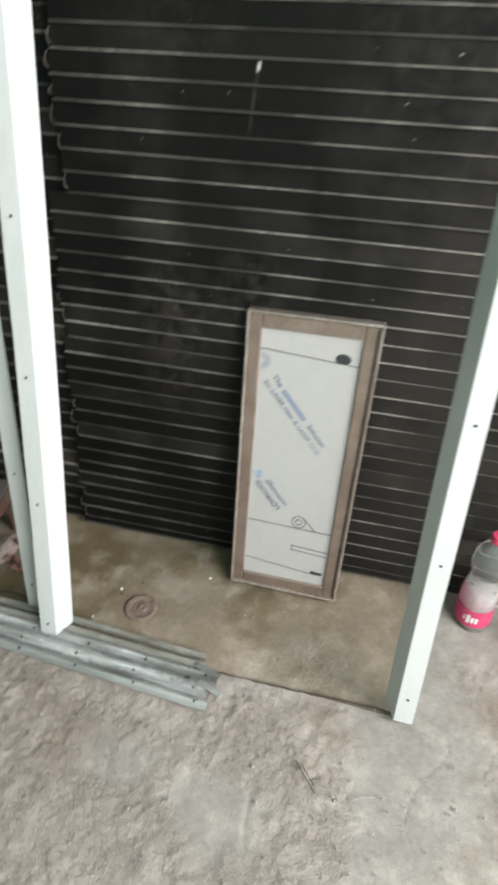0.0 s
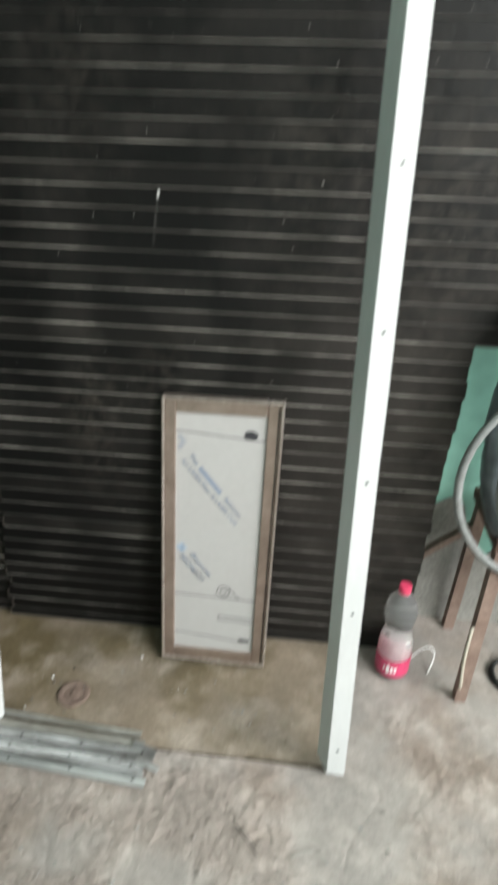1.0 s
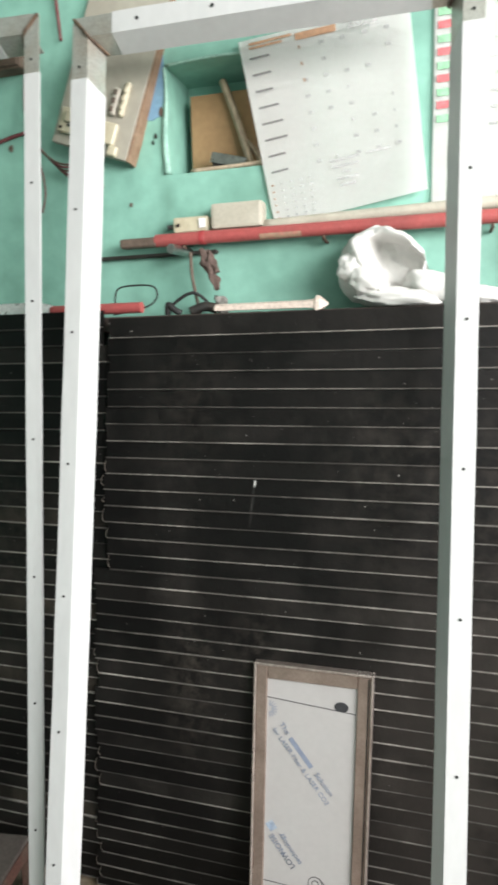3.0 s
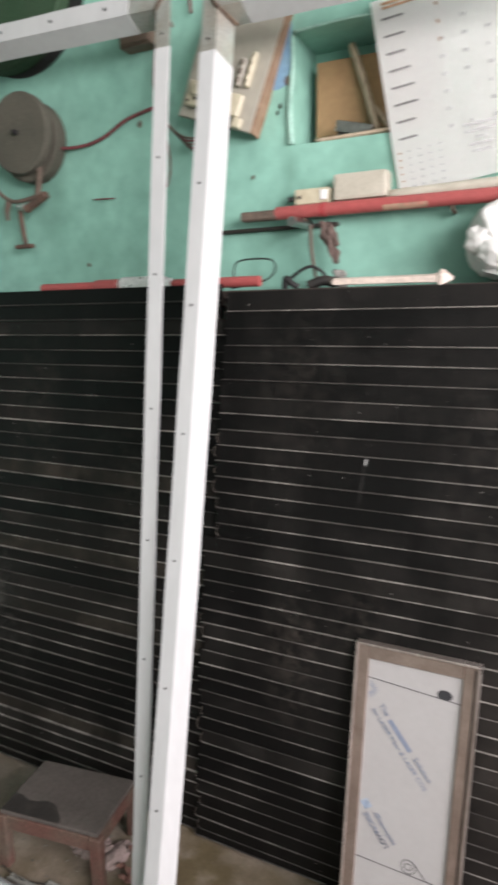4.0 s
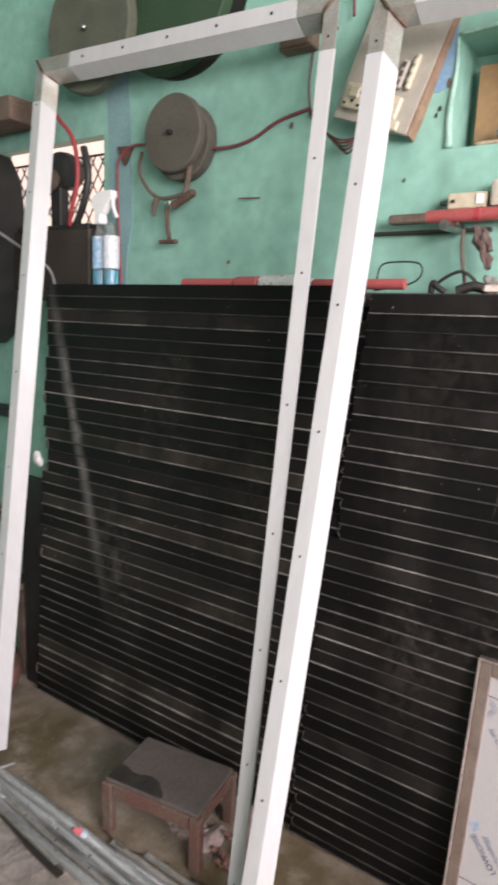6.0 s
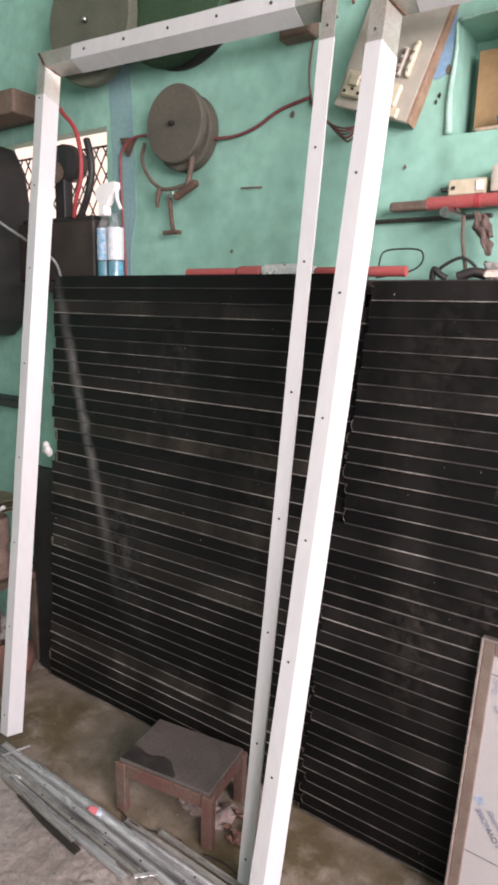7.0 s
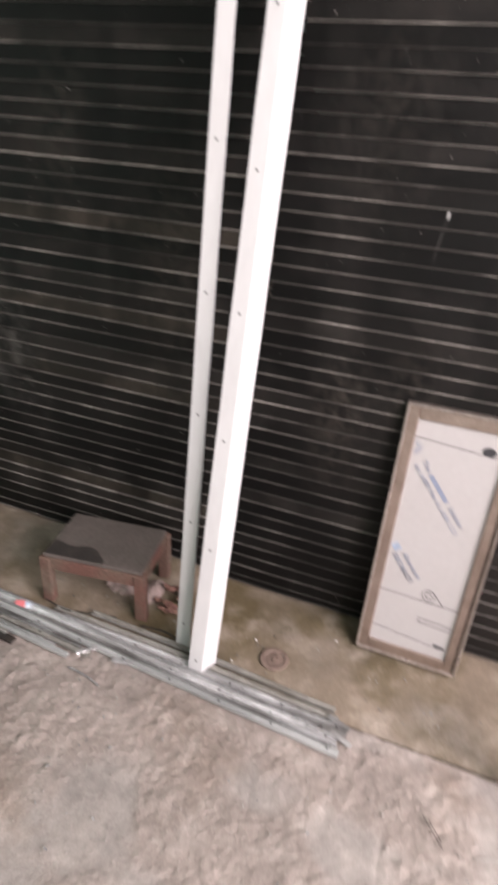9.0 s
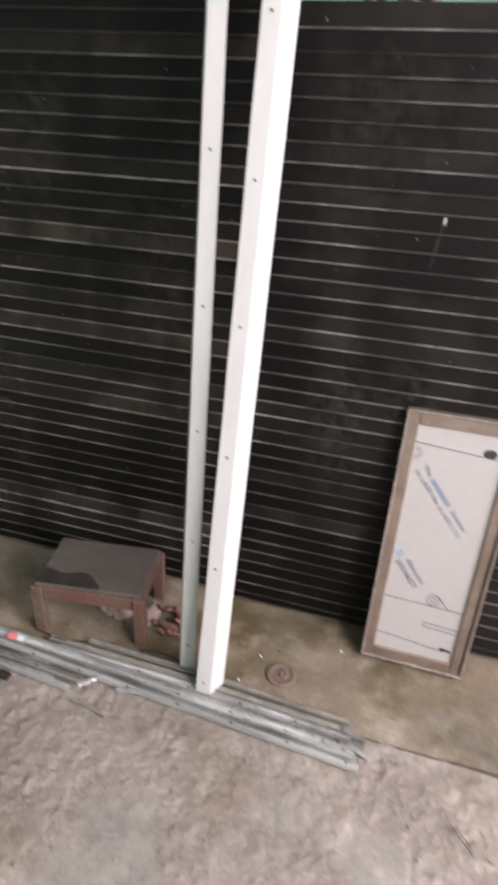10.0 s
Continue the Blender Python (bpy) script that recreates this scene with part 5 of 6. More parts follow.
def hanging_cloth(x, z0, z1, w, slant, seed):
    """A bunched strip of cloth that hangs in folds."""
    bm = bmesh.new()
    rings = []
    for i in range(15):
        t = i / 14
        z = z0 + (z1 - z0) * t
        ww = w * (0.55 + 0.6 * math.sin(2.6 * t + 0.3) + 0.25 * noise.noise((t * 5, seed, 0)))
        ring = []
        for q in range(18):
            a = 2 * math.pi * q / 18
            f = 1 + 0.55 * math.sin(3 * a + 9 * t + seed) + 1.1 * noise.noise((math.cos(a) * 1.5, math.sin(a) * 1.5, t * 4 + seed))
            ring.append((x + slant * t + ww * f * math.cos(a), 1.632 + 0.45 * ww * f * math.sin(a), z + 0.006 * noise.noise((a, t * 3, seed))))
        rings.append(ring)
    loft(bm, rings)
    return bm


part("cloth_strip", hanging_cloth(-0.316, 1.722, 1.625, 0.0085, 0.038, 1.0), M["cloth"], pe, "dull brown bunched cloth", smooth=True)
part("cloth_strip", hanging_cloth(-0.300, 1.718, 1.665, 0.008, 0.024, 4.0), M["cloth"], pe, "dull brown bunched cloth", smooth=True)
part("cloth_strip", hanging_cloth(-0.272, 1.610, 1.570, 0.012, 0.01, 7.0), M["plaster"], pe, "grey dusty cloth end", smooth=True)
tubed("cord", [(-0.342, 1.63, 1.715), (-0.337, 1.622, 1.66), (-0.325, 1.62, 1.60), (-0.318, 1.62, 1.57)], 0.0042, M["strap"], pe)
cw = holder("cable_coil", -0.45, 1.62, 1.567, "thin black cables and clips lying on the plank", "cable")
tubed("cable", [(-0.535, 1.60, 1.60), (-0.525, 1.60, 1.635), (-0.48, 1.60, 1.642), (-0.43, 1.602, 1.637), (-0.425, 1.605, 1.61), (-0.455, 1.60, 1.588), (-0.54, 1.60, 1.574)], 0.0022, M["black_rubber"], cw)
tubed("cable", [(-0.40, 1.60, 1.571), (-0.37, 1.60, 1.60), (-0.33, 1.602, 1.618), (-0.30, 1.61, 1.60), (-0.285, 1.61, 1.572)], 0.004, M["black_rubber"], cw)
tubed("clip", [(-0.395, 1.60, 1.570), (-0.39, 1.595, 1.592), (-0.375, 1.595, 1.58), (-0.36, 1.60, 1.571)], 0.008, M["black_rubber"], cw)
tubed("clip", [(-0.335, 1.60, 1.574), (-0.30, 1.605, 1.585), (-0.27, 1.61, 1.578)], 0.012, M["iron"], cw)

rd = holder("plug_reel", 0.435, 1.66, 1.62, "dusty round reel with dark cables hanging on the wall", "cable reel")
bm = bmesh.new()
turned(bm, [(0.045, -1.689), (0.047, -1.66), (0.043, -1.652), (0.016, -1.650)], 24, Matrix.Translation((0.432, 0, 1.735)) @ pose(0, 0, 0, 90, 0, 0))
part("reel_disc", bm, M["grey_wheel"], rd)
part("centre_ring", ring_tube(0.425, 1.648, 1.74, 0.009, 0.003), M["chrome"], rd)
for x0, x1 in ((0.41, 0.432), (0.43, 0.442), (0.445, 0.462)):
    tubed("cable", [(x0, 1.645, 1.735), (x0 - 0.002, 1.638, 1.68), (x1, 1.64, 1.60), (x1 + 0.002, 1.645, 1.59)], 0.0055, M["black_rubber"], rd)

# ---- board and strips in the niche ----
nb = part("plywood_board", bbox(-0.384, -0.075, 1.779, 1.792, 1.9135, 2.120, 0.001), M["ply"])
tagged(nb, "brown plywood board standing in the wall niche", "board")
ns = holder("wood_strips", -0.2, 1.76, 1.9135, "pale wooden strips leaning and lying in the niche", "strip")
tubed("strip", [(-0.215, 1.745, 1.923), (-0.255, 1.757, 2.045), (-0.292, 1.764, 2.142)], 0.0095, M["stick"], ns, n=4)
tubed("strip", [(-0.36, 1.705, 1.920), (-0.22, 1.702, 1.922), (-0.08, 1.70, 1.926)], 0.006, M["stick"], ns, n=4)
tubed("strip", [(-0.185, 1.73, 1.925), (-0.205, 1.75, 1.96), (-0.235, 1.765, 1.995)], 0.007, M["stick"], ns, n=4)
sc = holder("steel_clip", -0.28, 1.74, 1.914, "small folded steel bracket in the niche", "bracket")
part("clip_side", bbox(-0.315, -0.225, 1.72, 1.724, 1.93, 1.955, 0.001, Matrix.Translation((-0.27, 1.72, 1.94)) @ pose(0, 0, 0, 0, 14, 0) @ Matrix.Translation((0.27, -1.72, -1.94))), M["chrome"], sc)
part("clip_body", bbox(-0.312, -0.255, 1.725, 1.765, 1.9137, 1.945, 0.002), M["iron"], sc)

# ---- low stool ----
def stool(x, y, turn, w, d, h):
    ob = holder("low_stool", x, y, 0, "low red-brown stool with a dusty black top", "stool")
    m = Matrix.Translation((x, y, -0.008)) @ pose(0, 0, 0, 0, 0, turn)
    bm = bmesh.new()
    n = 8
    box(bm, -w / 2 - 0.006, w / 2 + 0.006, -d / 2 - 0.006, d / 2 + 0.006, h - 0.012, h)
    bevelled(bm, 0.004, 2)
    bm.transform(m)
    part("seat_top", bm, M["stool_top"], ob, "dusty black sheet top")
    bm = bmesh.new()
    edge = [(-0.150, -0.103), (-0.06, -0.103), (0.035, -0.103), (0.03, -0.085), (0.012, -0.070), (-0.006, -0.050), (-0.03, -0.040), (-0.055, -0.042), (-0.075, -0.052), (-0.10, -0.050), (-0.125, -0.040), (-0.150, -0.036)]
    loft(bm, [[m @ Vector((a, b, z)) for a, b in edge] for z in (h - 0.001, h + 0.0004)])
    part("wiped_patch", bm, M["stool_wiped"], ob, "bare black patch where the dust is wiped off")
    for sx in (-1, 1):
        for sy in (-1, 1):
            part("leg", bbox(sx * w / 2 - 0.017, sx * w / 2 + 0.017, sy * d / 2 - 0.014, sy * d / 2 + 0.014, 0.0, h - 0.0125, 0.003, m), M["stool_wood"], ob)
    for sy in (-1, 1):
        part("apron", bbox(-w / 2 + 0.018, w / 2 - 0.018, sy * d / 2 - 0.009, sy * d / 2 + 0.009, h - 0.055, h - 0.013, 0.002, m), M["stool_wood"], ob)
    for sx in (-1, 1):
        part("apron", bbox(sx * w / 2 - 0.009, sx * w / 2 + 0.009, -d / 2 + 0.015, d / 2 - 0.015, h - 0.05, h - 0.013, 0.002, m), M["stool_wood"], ob)
    return ob


stool(-0.957, 1.348, 8.5, 0.295, 0.20, 0.178)


# ---- steel strips lying along the floor edge ----
def strip(x0, y0, x1, y1, w, z, mat, label, holes=0, lip=0.009):
    """A shallow folded channel from its right end (x0, y0) to its left end (x1, y1)."""
    ob = holder("steel_strip", x0, y0, z, label, "steel strip", "strips on the floor")
    w *= 0.8
    a, b = Vector((x0, y0, z)), Vector((x1, y1, z))
    way = (b - a).normalized()
    side = Vector((way.y, -way.x, 0))
    up = Vector((0, 0, 1))
    prof = [(-w / 2, 0), (-w / 2, lip), (-w / 2 + 0.0015, lip), (-w / 2 + 0.002, 0.0022), (w / 2 - 0.002, 0.0022), (w / 2 - 0.0015, lip * 0.8), (w / 2, lip * 0.8), (w / 2, 0)]
    rings = []
    n = 16
    for i in range(n + 1):
        t = i / n
        p = a + (b - a) * t + side * 0.003 * math.sin(5 * t + x0 * 9) + up * 0.0012 * math.sin(9 * t + y0 * 30)
        rings.append([p + side * s + up * h for s, h in prof])
    bm = bmesh.new()
    loft(bm, rings)
    body = part("channel", bm, mat, ob)
    for k in range(holes):
        p = a + way * (0.03 + 0.147 * k)
        bm = bmesh.new()
        turned(bm, [(0.0034, 0.0026), (0.0032, 0.0034)], 8, Matrix.Translation(p + side * 0.003))
        part("screw_hole", bm, M["hole"], body)
    return ob


STRIPS = [
    (-0.140, 1.064, -1.60, 1.150, 0.024, 0.004, "galv_film", "greenish film-covered steel strip with screw holes", 9),
    (-0.152, 1.096, -1.62, 1.178, 0.032, 0.003, "galv", "shiny galvanised steel channel", 5),
    (-0.134, 1.132, -1.00, 1.166, 0.028, 0.004, "galv", "shiny galvanised steel channel", 6),
    (-0.165, 1.160, -1.04, 1.190, 0.022, 0.003, "galv_dirty", "mud-stained dull steel channel on the floor", 0),
    (-0.178, 1.186, -0.93, 1.218, 0.018, 0.002, "galv_dirty", "mud-stained narrow steel strip", 0),
    (-0.845, 1.078, -1.66, 1.122, 0.026, 0.004, "galv_dirty", "mud-stained steel channel with screw holes", 4),
    (-0.90, 1.052, -1.58, 1.092, 0.020, 0.004, "galv_film", "greenish film-covered steel strip", 0),
    (-1.065, 1.030, -1.37, 1.066, 0.026, 0.004, "iron", "dark steel strip offcut", 0),
    (-0.147, 1.080, -1.10, 1.140, 0.008, 0.009, "galv", "narrow bright steel edging lying over the channels", 0),
    (-0.21, 1.116, -1.45, 1.182, 0.010, 0.010, "galv", "narrow bright steel edging lying over the channels", 0),
    (-0.98, 1.098, -1.78, 1.150, 0.018, 0.009, "galv", "bright steel strip lying askew", 0),
    (-1.10, 1.045, -1.66, 1.105, 0.014, 0.008, "galv_dirty", "narrow mud-stained steel strip lying askew", 0),
    (-0.16, 1.074, -1.55, 1.160, 0.006, 0.0105, "galv", "narrow bright steel edging lying over the channels", 0),
    (-0.88, 1.088, -1.62, 1.134, 0.008, 0.0095, "galv", "narrow bright steel edging lying over the channels", 0),
    (-0.95, 1.066, -1.64, 1.100, 0.007, 0.0095, "galv", "narrow bright steel edging lying over the channels", 0),
]
for x0, y0, x1, y1, w, z, mat, label, holes in STRIPS:
    strip(x0, y0, x1, y1, w, z, M[mat], label, holes)
for x, y, a in ((-0.165, 1.118, 8), (-0.16, 1.146, -14), (-0.20, 1.108, 4), (-0.145, 1.105, -20), (-0.75, 1.09, 15), (-1.22, 1.13, -30), (-1.45, 1.10, 22), (-0.86, 1.085, 50)):
    o = part("steel_tab", bbox(-0.03, 0.03, -0.007, 0.007, 0, 0.0015, 0.0004, Matrix.Translation((x, y, 0.0105)) @ pose(0, 0, 0, 0, 4, a)), M["galv"])
    tagged(o, "small bright steel offcut on the strips", "offcut", "steel offcuts")
o = part("steel_tab", bbox(-0.05, 0.05, -0.005, 0.005, 0, 0.001, 0.0004, Matrix.Translation((-1.541, 1.172, 0.017)) @ pose(0, 0, 0, 0, 0, 68)), M["galv"])
tagged(o, "small bright steel offcut on the strips", "offcut", "steel offcuts")

# ---- floor drain, scraps and swarf ----
dr = holder("floor_drain", -0.383, 1.29, -0.012, "round rusty drain cover set in the floor", "drain")
bm = bmesh.new()
turned(bm, [(0.041, 0.0), (0.041, 0.003), (0.037, 0.0050), (0.029, 0.0042), (0.026, 0.0022), (0.012, 0.003)], 28, Matrix.Translation((-0.383, 1.29, -0.011)))
part("cover", bm, M["drain_rust"], dr)
bm = bmesh.new()
turned(bm, [(0.011, 0.0), (0.011, 0.005), (0.006, 0.006), (0.005, 0.003)], 14, Matrix.Translation((-0.378, 1.288, -0.009)))
part("centre_washer", bm, M["drain_rust"], dr, "dusty raised centre washer")
wr = part("sweet_wrapper", bbox(-0.022, 0.022, -0.012, 0.012, 0, 0.006, 0.002, Matrix.Translation((-1.135, 1.156, 0.008)) @ pose(0, 0, 0, 8, 6, 25)), M["print_red"])
tagged(wr, "small crumpled red sweet wrapper on the strips", "wrapper")
part("blue_end", bbox(0.008, 0.024, -0.013, 0.013, 0.001, 0.0075, 0.002, Matrix.Translation((-1.135, 1.156, 0.008)) @ pose(0, 0, 0, 8, 6, 25)), M["label_blue"], wr)
zt = holder("serrated_strap", -0.82, 1.01, 0.002, "thin pale serrated strap lying on the floor", "strap")
bm = bmesh.new()
for i in range(18):
    box(bm, -0.875 + 0.006 * i, -0.8715 + 0.006 * i, 1.016 - 0.0003 * i * i * 0.2, 1.021 - 0.0003 * i * i * 0.2, 0.003, 0.0075)
part("teeth", bm, M["galv"], zt)
tubed("spine", [(-0.876, 1.0185, 0.004), (-0.82, 1.0135, 0.004), (-0.768, 1.0, 0.004)], 0.0013, M["galv"], zt, n=5)
for pts, r, mat, lab in (([(0.072, 0.996, 0.005), (0.096, 0.968, 0.006), (0.121, 0.940, 0.005)], 0.0010, "iron", "thin dark steel rod offcut on the floor"),
                         ([(0.086, 0.990, 0.005), (0.101, 0.973, 0.005), (0.116, 0.956, 0.005)], 0.0009, "iron", "thin dark steel rod offcut on the floor"),
                         ([(0.19, 0.945, 0.004), (0.215, 0.958, 0.005), (0.235, 0.963, 0.004)], 0.0010, "galv_dirty", "dull bent wire offcut on the floor"),
                         ([(-1.09, 1.21, 0.0), (-1.0, 1.195, 0.006), (-0.90, 1.225, 0.0), (-0.86, 1.235, 0.0)], 0.0022, "iron", "dark bent wire beside the stool"),
                         ([(-0.78, 1.235, 0.0), (-0.70, 1.24, 0.004), (-0.64, 1.225, 0.0)], 0.0028, "iron", "dark bent wire beside the stool")):
    tagged(tubed("wire_offcut", pts, r, M[mat], n=5), lab, "wire", "wire offcuts")

rng = random.Random(21)
bm = bmesh.new()
for i in range(225):
    if i < 150:
        x, y = rng.uniform(-1.75, -0.7), rng.uniform(0.88, 1.45)
    elif i < 172:
        x, y = rng.uniform(-0.55, 0.2), rng.uniform(1.2, 1.42)
    else:
        x, y = rng.uniform(-0.8, 0.4), rng.uniform(0.5, 1.05)
    z = 0.001 if y < FLOOR_EDGE else -0.009
    s = rng.uniform(0.0010, 0.0030)
    m = Matrix.Translation((x, y, z)) @ pose(0, 0, 0, rng.uniform(-20, 20), rng.uniform(-20, 20), rng.uniform(0, 180))
    box(bm, -s * 1.5, s * 1.5, -s * 0.6, s * 0.6, 0, s * 0.5, m)
tagged(part("metal_swarf", bm, M["galv"]), "scattered bright metal chips on the floor", "swarf", kind="stuff")
bm = bmesh.new()
for i in range(4200):
    x, y = rng.uniform(-1.4, 0.5), rng.uniform(0.45, 1.5)
    if noise.noise((x * 5, y * 5, 3.0)) < rng.uniform(-0.5, 0.35) or (y > FLOOR_EDGE and rng.random() < 0.75):
        continue
    z = 0.0 if y < FLOOR_EDGE else -0.011
    s = rng.uniform(0.0012, 0.0022 + 0.0028 * rng.random() ** 4) * (1 if y < FLOOR_EDGE else 0.6)
    m = Matrix.Translation((x, y, z)) @ pose(0, 0, 0, rng.uniform(0, 90), rng.uniform(0, 90), rng.uniform(0, 180))
    v = bmesh.ops.create_icosphere(bm, subdivisions=1, radius=s, matrix=m @ Matrix.Diagonal((1, rng.uniform(0.6, 1), rng.uniform(0.4, 0.8), 1)))
tagged(part("grit", bm, M["rough_floor"]), "loose cement grit on the floor", "grit", kind="stuff")
for x, y, s, mat in ((-0.455, 1.335, 0.007, "white_plastic"), (-0.24, 1.43, 0.008, "white_plastic"), (-0.49, 1.235, 0.006, "white_plastic"), (-0.41, 1.37, 0.007, "iron"), (-0.12, 1.335, 0.004, "white_plastic")):
    bm = bmesh.new()
    bmesh.ops.create_icosphere(bm, subdivisions=1, radius=0.42 * s, matrix=Matrix.Translation((x, y, -0.009)) @ pose(0, 0, 0, 20, 30, 50 * s * 1000) @ Matrix.Diagonal((1.4, 0.8, 0.5, 1)))
    tagged(part("chip", bm, M[mat]), "small pale chip on the stained floor", "chip", "small chips")
hp = holder("scrap_heap", -0.74, 1.36, -0.01, "heap of reddish rusty scraps beside the stool", "scrap")
for i in range(12):
    bm = bmesh.new()
    x, y = -0.745 + rng.uniform(-0.04, 0.04), 1.365 + rng.uniform(-0.05, 0.05)
    z = rng.uniform(-0.005, 0.04) * (1 - abs(x + 0.745) / 0.06)
    bmesh.ops.create_icosphere(bm, subdivisions=2, radius=rng.uniform(0.011, 0.02), matrix=Matrix.Translation((x, y, z)) @ pose(0, 0, 0, rng.uniform(0, 90), rng.uniform(0, 90), rng.uniform(0, 90)) @ Matrix.Diagonal((1.5, 0.45, 0.4, 1)))
    for v in bm.verts:
        v.co += Vector((0.005, 0.004, 0.006)) * noise.noise(v.co * 90)
    part("scrap", bm, M["dirt"], hp)
hp2 = holder("rag_heap", -0.93, 1.42, -0.01, "pale dusty rag heap under the stool", "rag")
for i in range(8):
    bm = bmesh.new()
    bmesh.ops.create_icosphere(bm, subdivisions=2, radius=rng.uniform(0.02, 0.035), matrix=Matrix.Translation((-0.90 + rng.uniform(-0.07, 0.09), 1.37 + rng.uniform(-0.03, 0.03), -0.004)) @ pose(0, 0, 0, 0, 0, rng.uniform(0, 90)) @ Matrix.Diagonal((1.4, 0.9, 0.6, 1)))
    for v in bm.verts:
        v.co += Vector((0.008, 0.006, 0.006)) * noise.noise(v.co * 70)
    part("rag", bm, M["pink_rag"], hp2)

# ---- drinks bottle ----
bt = holder("drinks_bottle", 0.436, 1.468, -0.012, "clear plastic bottle with pink cap and label on the floor", "bottle")
mb = Matrix.Translation((0.436, 1.468, -0.0115)) @ Matrix.Diagonal((0.93, 0.93, 0.92, 1))
PROF = [(0.036, 0.0), (0.045, 0.006), (0.048, 0.02), (0.0475, 0.10), (0.0475, 0.118), (0.046, 0.135), (0.041, 0.158), (0.0365, 0.178), (0.0375, 0.195), (0.043, 0.215), (0.0455, 0.238), (0.042, 0.262), (0.032, 0.282), (0.019, 0.297), (0.0145, 0.305), (0.0145, 0.312)]
bm = bmesh.new()
turned(bm, PROF, 28, mb)
part("bottle_body", bm, M["clear"], bt, smooth=True)
# added whitish core that pales the middle; the bottle itself is clear inside
bm = bmesh.new()
turned(bm, [(0.030, 0.080), (0.0455, 0.086), (0.0457, 0.118), (0.044, 0.136), (0.036, 0.15)], 28, mb)
part("cloudy_dregs", bm, M["milky"], bt, "added whitish core inside the clear bottle", smooth=True)
bm = bmesh.new()
turned(bm, [(0.0484, 0.028), (0.0487, 0.03), (0.0487, 0.085), (0.0484, 0.087)], 28, mb)
lab = part("label", bm, M["pink"], bt, "pink wrap-around label")
bm = bmesh.new()
for a0, a1, z0, z1 in ((-118, -108, 0.042, 0.072), (-104, -96, 0.046, 0.066), (-92, -85, 0.046, 0.066), (-128, -124, 0.05, 0.066)):
    vs = [bm.verts.new(mb @ Vector((r * math.cos(radians(a)), r * math.sin(radians(a)), z))) for r in (0.0489, 0.0494) for a, z in ((a0, z0), (a1, z0), (a1, z1), (a0, z1))]
    for f in ((0, 3, 2, 1), (4, 5, 6, 7), (0, 1, 5, 4), (1, 2, 6, 5), (2, 3, 7, 6), (3, 0, 4, 7)):
        bm.faces.new([vs[i] for i in f])
part("logo_shape", bm, M["white_plastic"], lab)
bm = bmesh.new()
turned(bm, [(0.0162, 0.306), (0.0168, 0.308), (0.0168, 0.326), (0.0155, 0.329)], 20, mb)
part("cap", bm, M["cap_pink"], bt)
tagged(tubed("plastic_strap", [(0.478, 1.50, -0.008), (0.515, 1.515, 0.028), (0.54, 1.515, 0.042), (0.553, 1.505, 0.025), (0.535, 1.47, -0.006)], 0.0022, M["white_plastic"], n=5), "thin pale plastic strap curled on the floor", "strap")

# ---- iron stand with hoses ----
sd = holder("iron_stand", 0.85, 1.5, -0.01, "rusty angle-iron stand loaded with hoses", "stand")


def angle_leg(p, q, w=0.034, t=0.005):
    bm = bmesh.new()
    rings = []
    for c in (p, q):
        c = Vector(c)
        rings.append([c + Vector(o) for o in ((0, 0, 0), (w, 0, 0), (w, t, 0), (t, t, 0), (t, w, 0), (0, w, 0))])
    loft(bm, rings)
    return bm


for p, q in (((0.590, 1.385, -0.008), (0.606, 1.405, 0.46)), ((0.604, 1.645, -0.011), (0.610, 1.602, 0.46)), ((1.12, 1.352, -0.008), (1.05, 1.40, 0.46)), ((1.12, 1.635, -0.011), (1.05, 1.60, 0.46))):
    part("leg", angle_leg(p, q, 0.028), M["old_iron"], sd)
for x0, x1, y0, y1 in ((0.60, 1.09, 1.40, 1.434), (0.60, 1.09, 1.60, 1.634), (0.60, 0.634, 1.435, 1.599), (1.05, 1.084, 1.435, 1.599)):
    part("top_rail", bbox(x0, x1, y0, y1, 0.461, 0.492, 0.002), M["rust"], sd)
tubed("brace_wire", [(0.592, 1.392, 0.24), (0.590, 1.388, 0.14), (0.596, 1.383, 0.045)], 0.004, M["beige"], sd)
part("diagonal_strut", angle_leg((0.44, 1.60, 0.245), (0.70, 1.62, 0.46), 0.024), M["old_iron"], sd)
hs = holder("hose_coil", 0.72, 1.39, 0.40, "grey rubber hose coiled over the stand", "hose")
for k in range(2):
    part("hose_loop", ring_tube(0.735 + 0.05 * k, 1.375 - 0.02 * k + 0.02, 0.645 + 0.02 * k, 0.245 - 0.03 * k, 0.0095, n=40, squash=1.05), M["hose"], hs, smooth=True)
bm = bmesh.new()
pts = [(0.62, 1.47, 1.02), (0.585, 1.455, 0.90), (0.57, 1.445, 0.76), (0.585, 1.44, 0.62), (0.635, 1.44, 0.505), (0.74, 1.45, 0.50), (0.88, 1.46, 0.50), (0.99, 1.465, 0.56), (1.02, 1.47, 0.75)]
tube(bm, pts, 0.036, 14)
for v in bm.verts:
    k = noise.noise(v.co * 26) * 0.007 + noise.noise(v.co * 60) * 0.003
    v.co += Vector((k, -abs(k), k))
part("wrapped_hose", bm, M["sleeve"], sd, "thick hose wrapped in wrinkled grey-blue plastic", smooth=True)
bm = bmesh.new()
tube(bm, [(0.68, 1.52, 0.51), (0.69, 1.53, 0.62), (0.70, 1.54, 0.78), (0.72, 1.55, 0.96)], 0.05, 12)
part("dark_bundle", bm, M["machine"], sd, "dark oily bundle standing on the stand", smooth=True)
fc = holder("floor_cable", 0.765, 1.48, -0.01, "black cable ring lying on the floor by the stand", "cable")
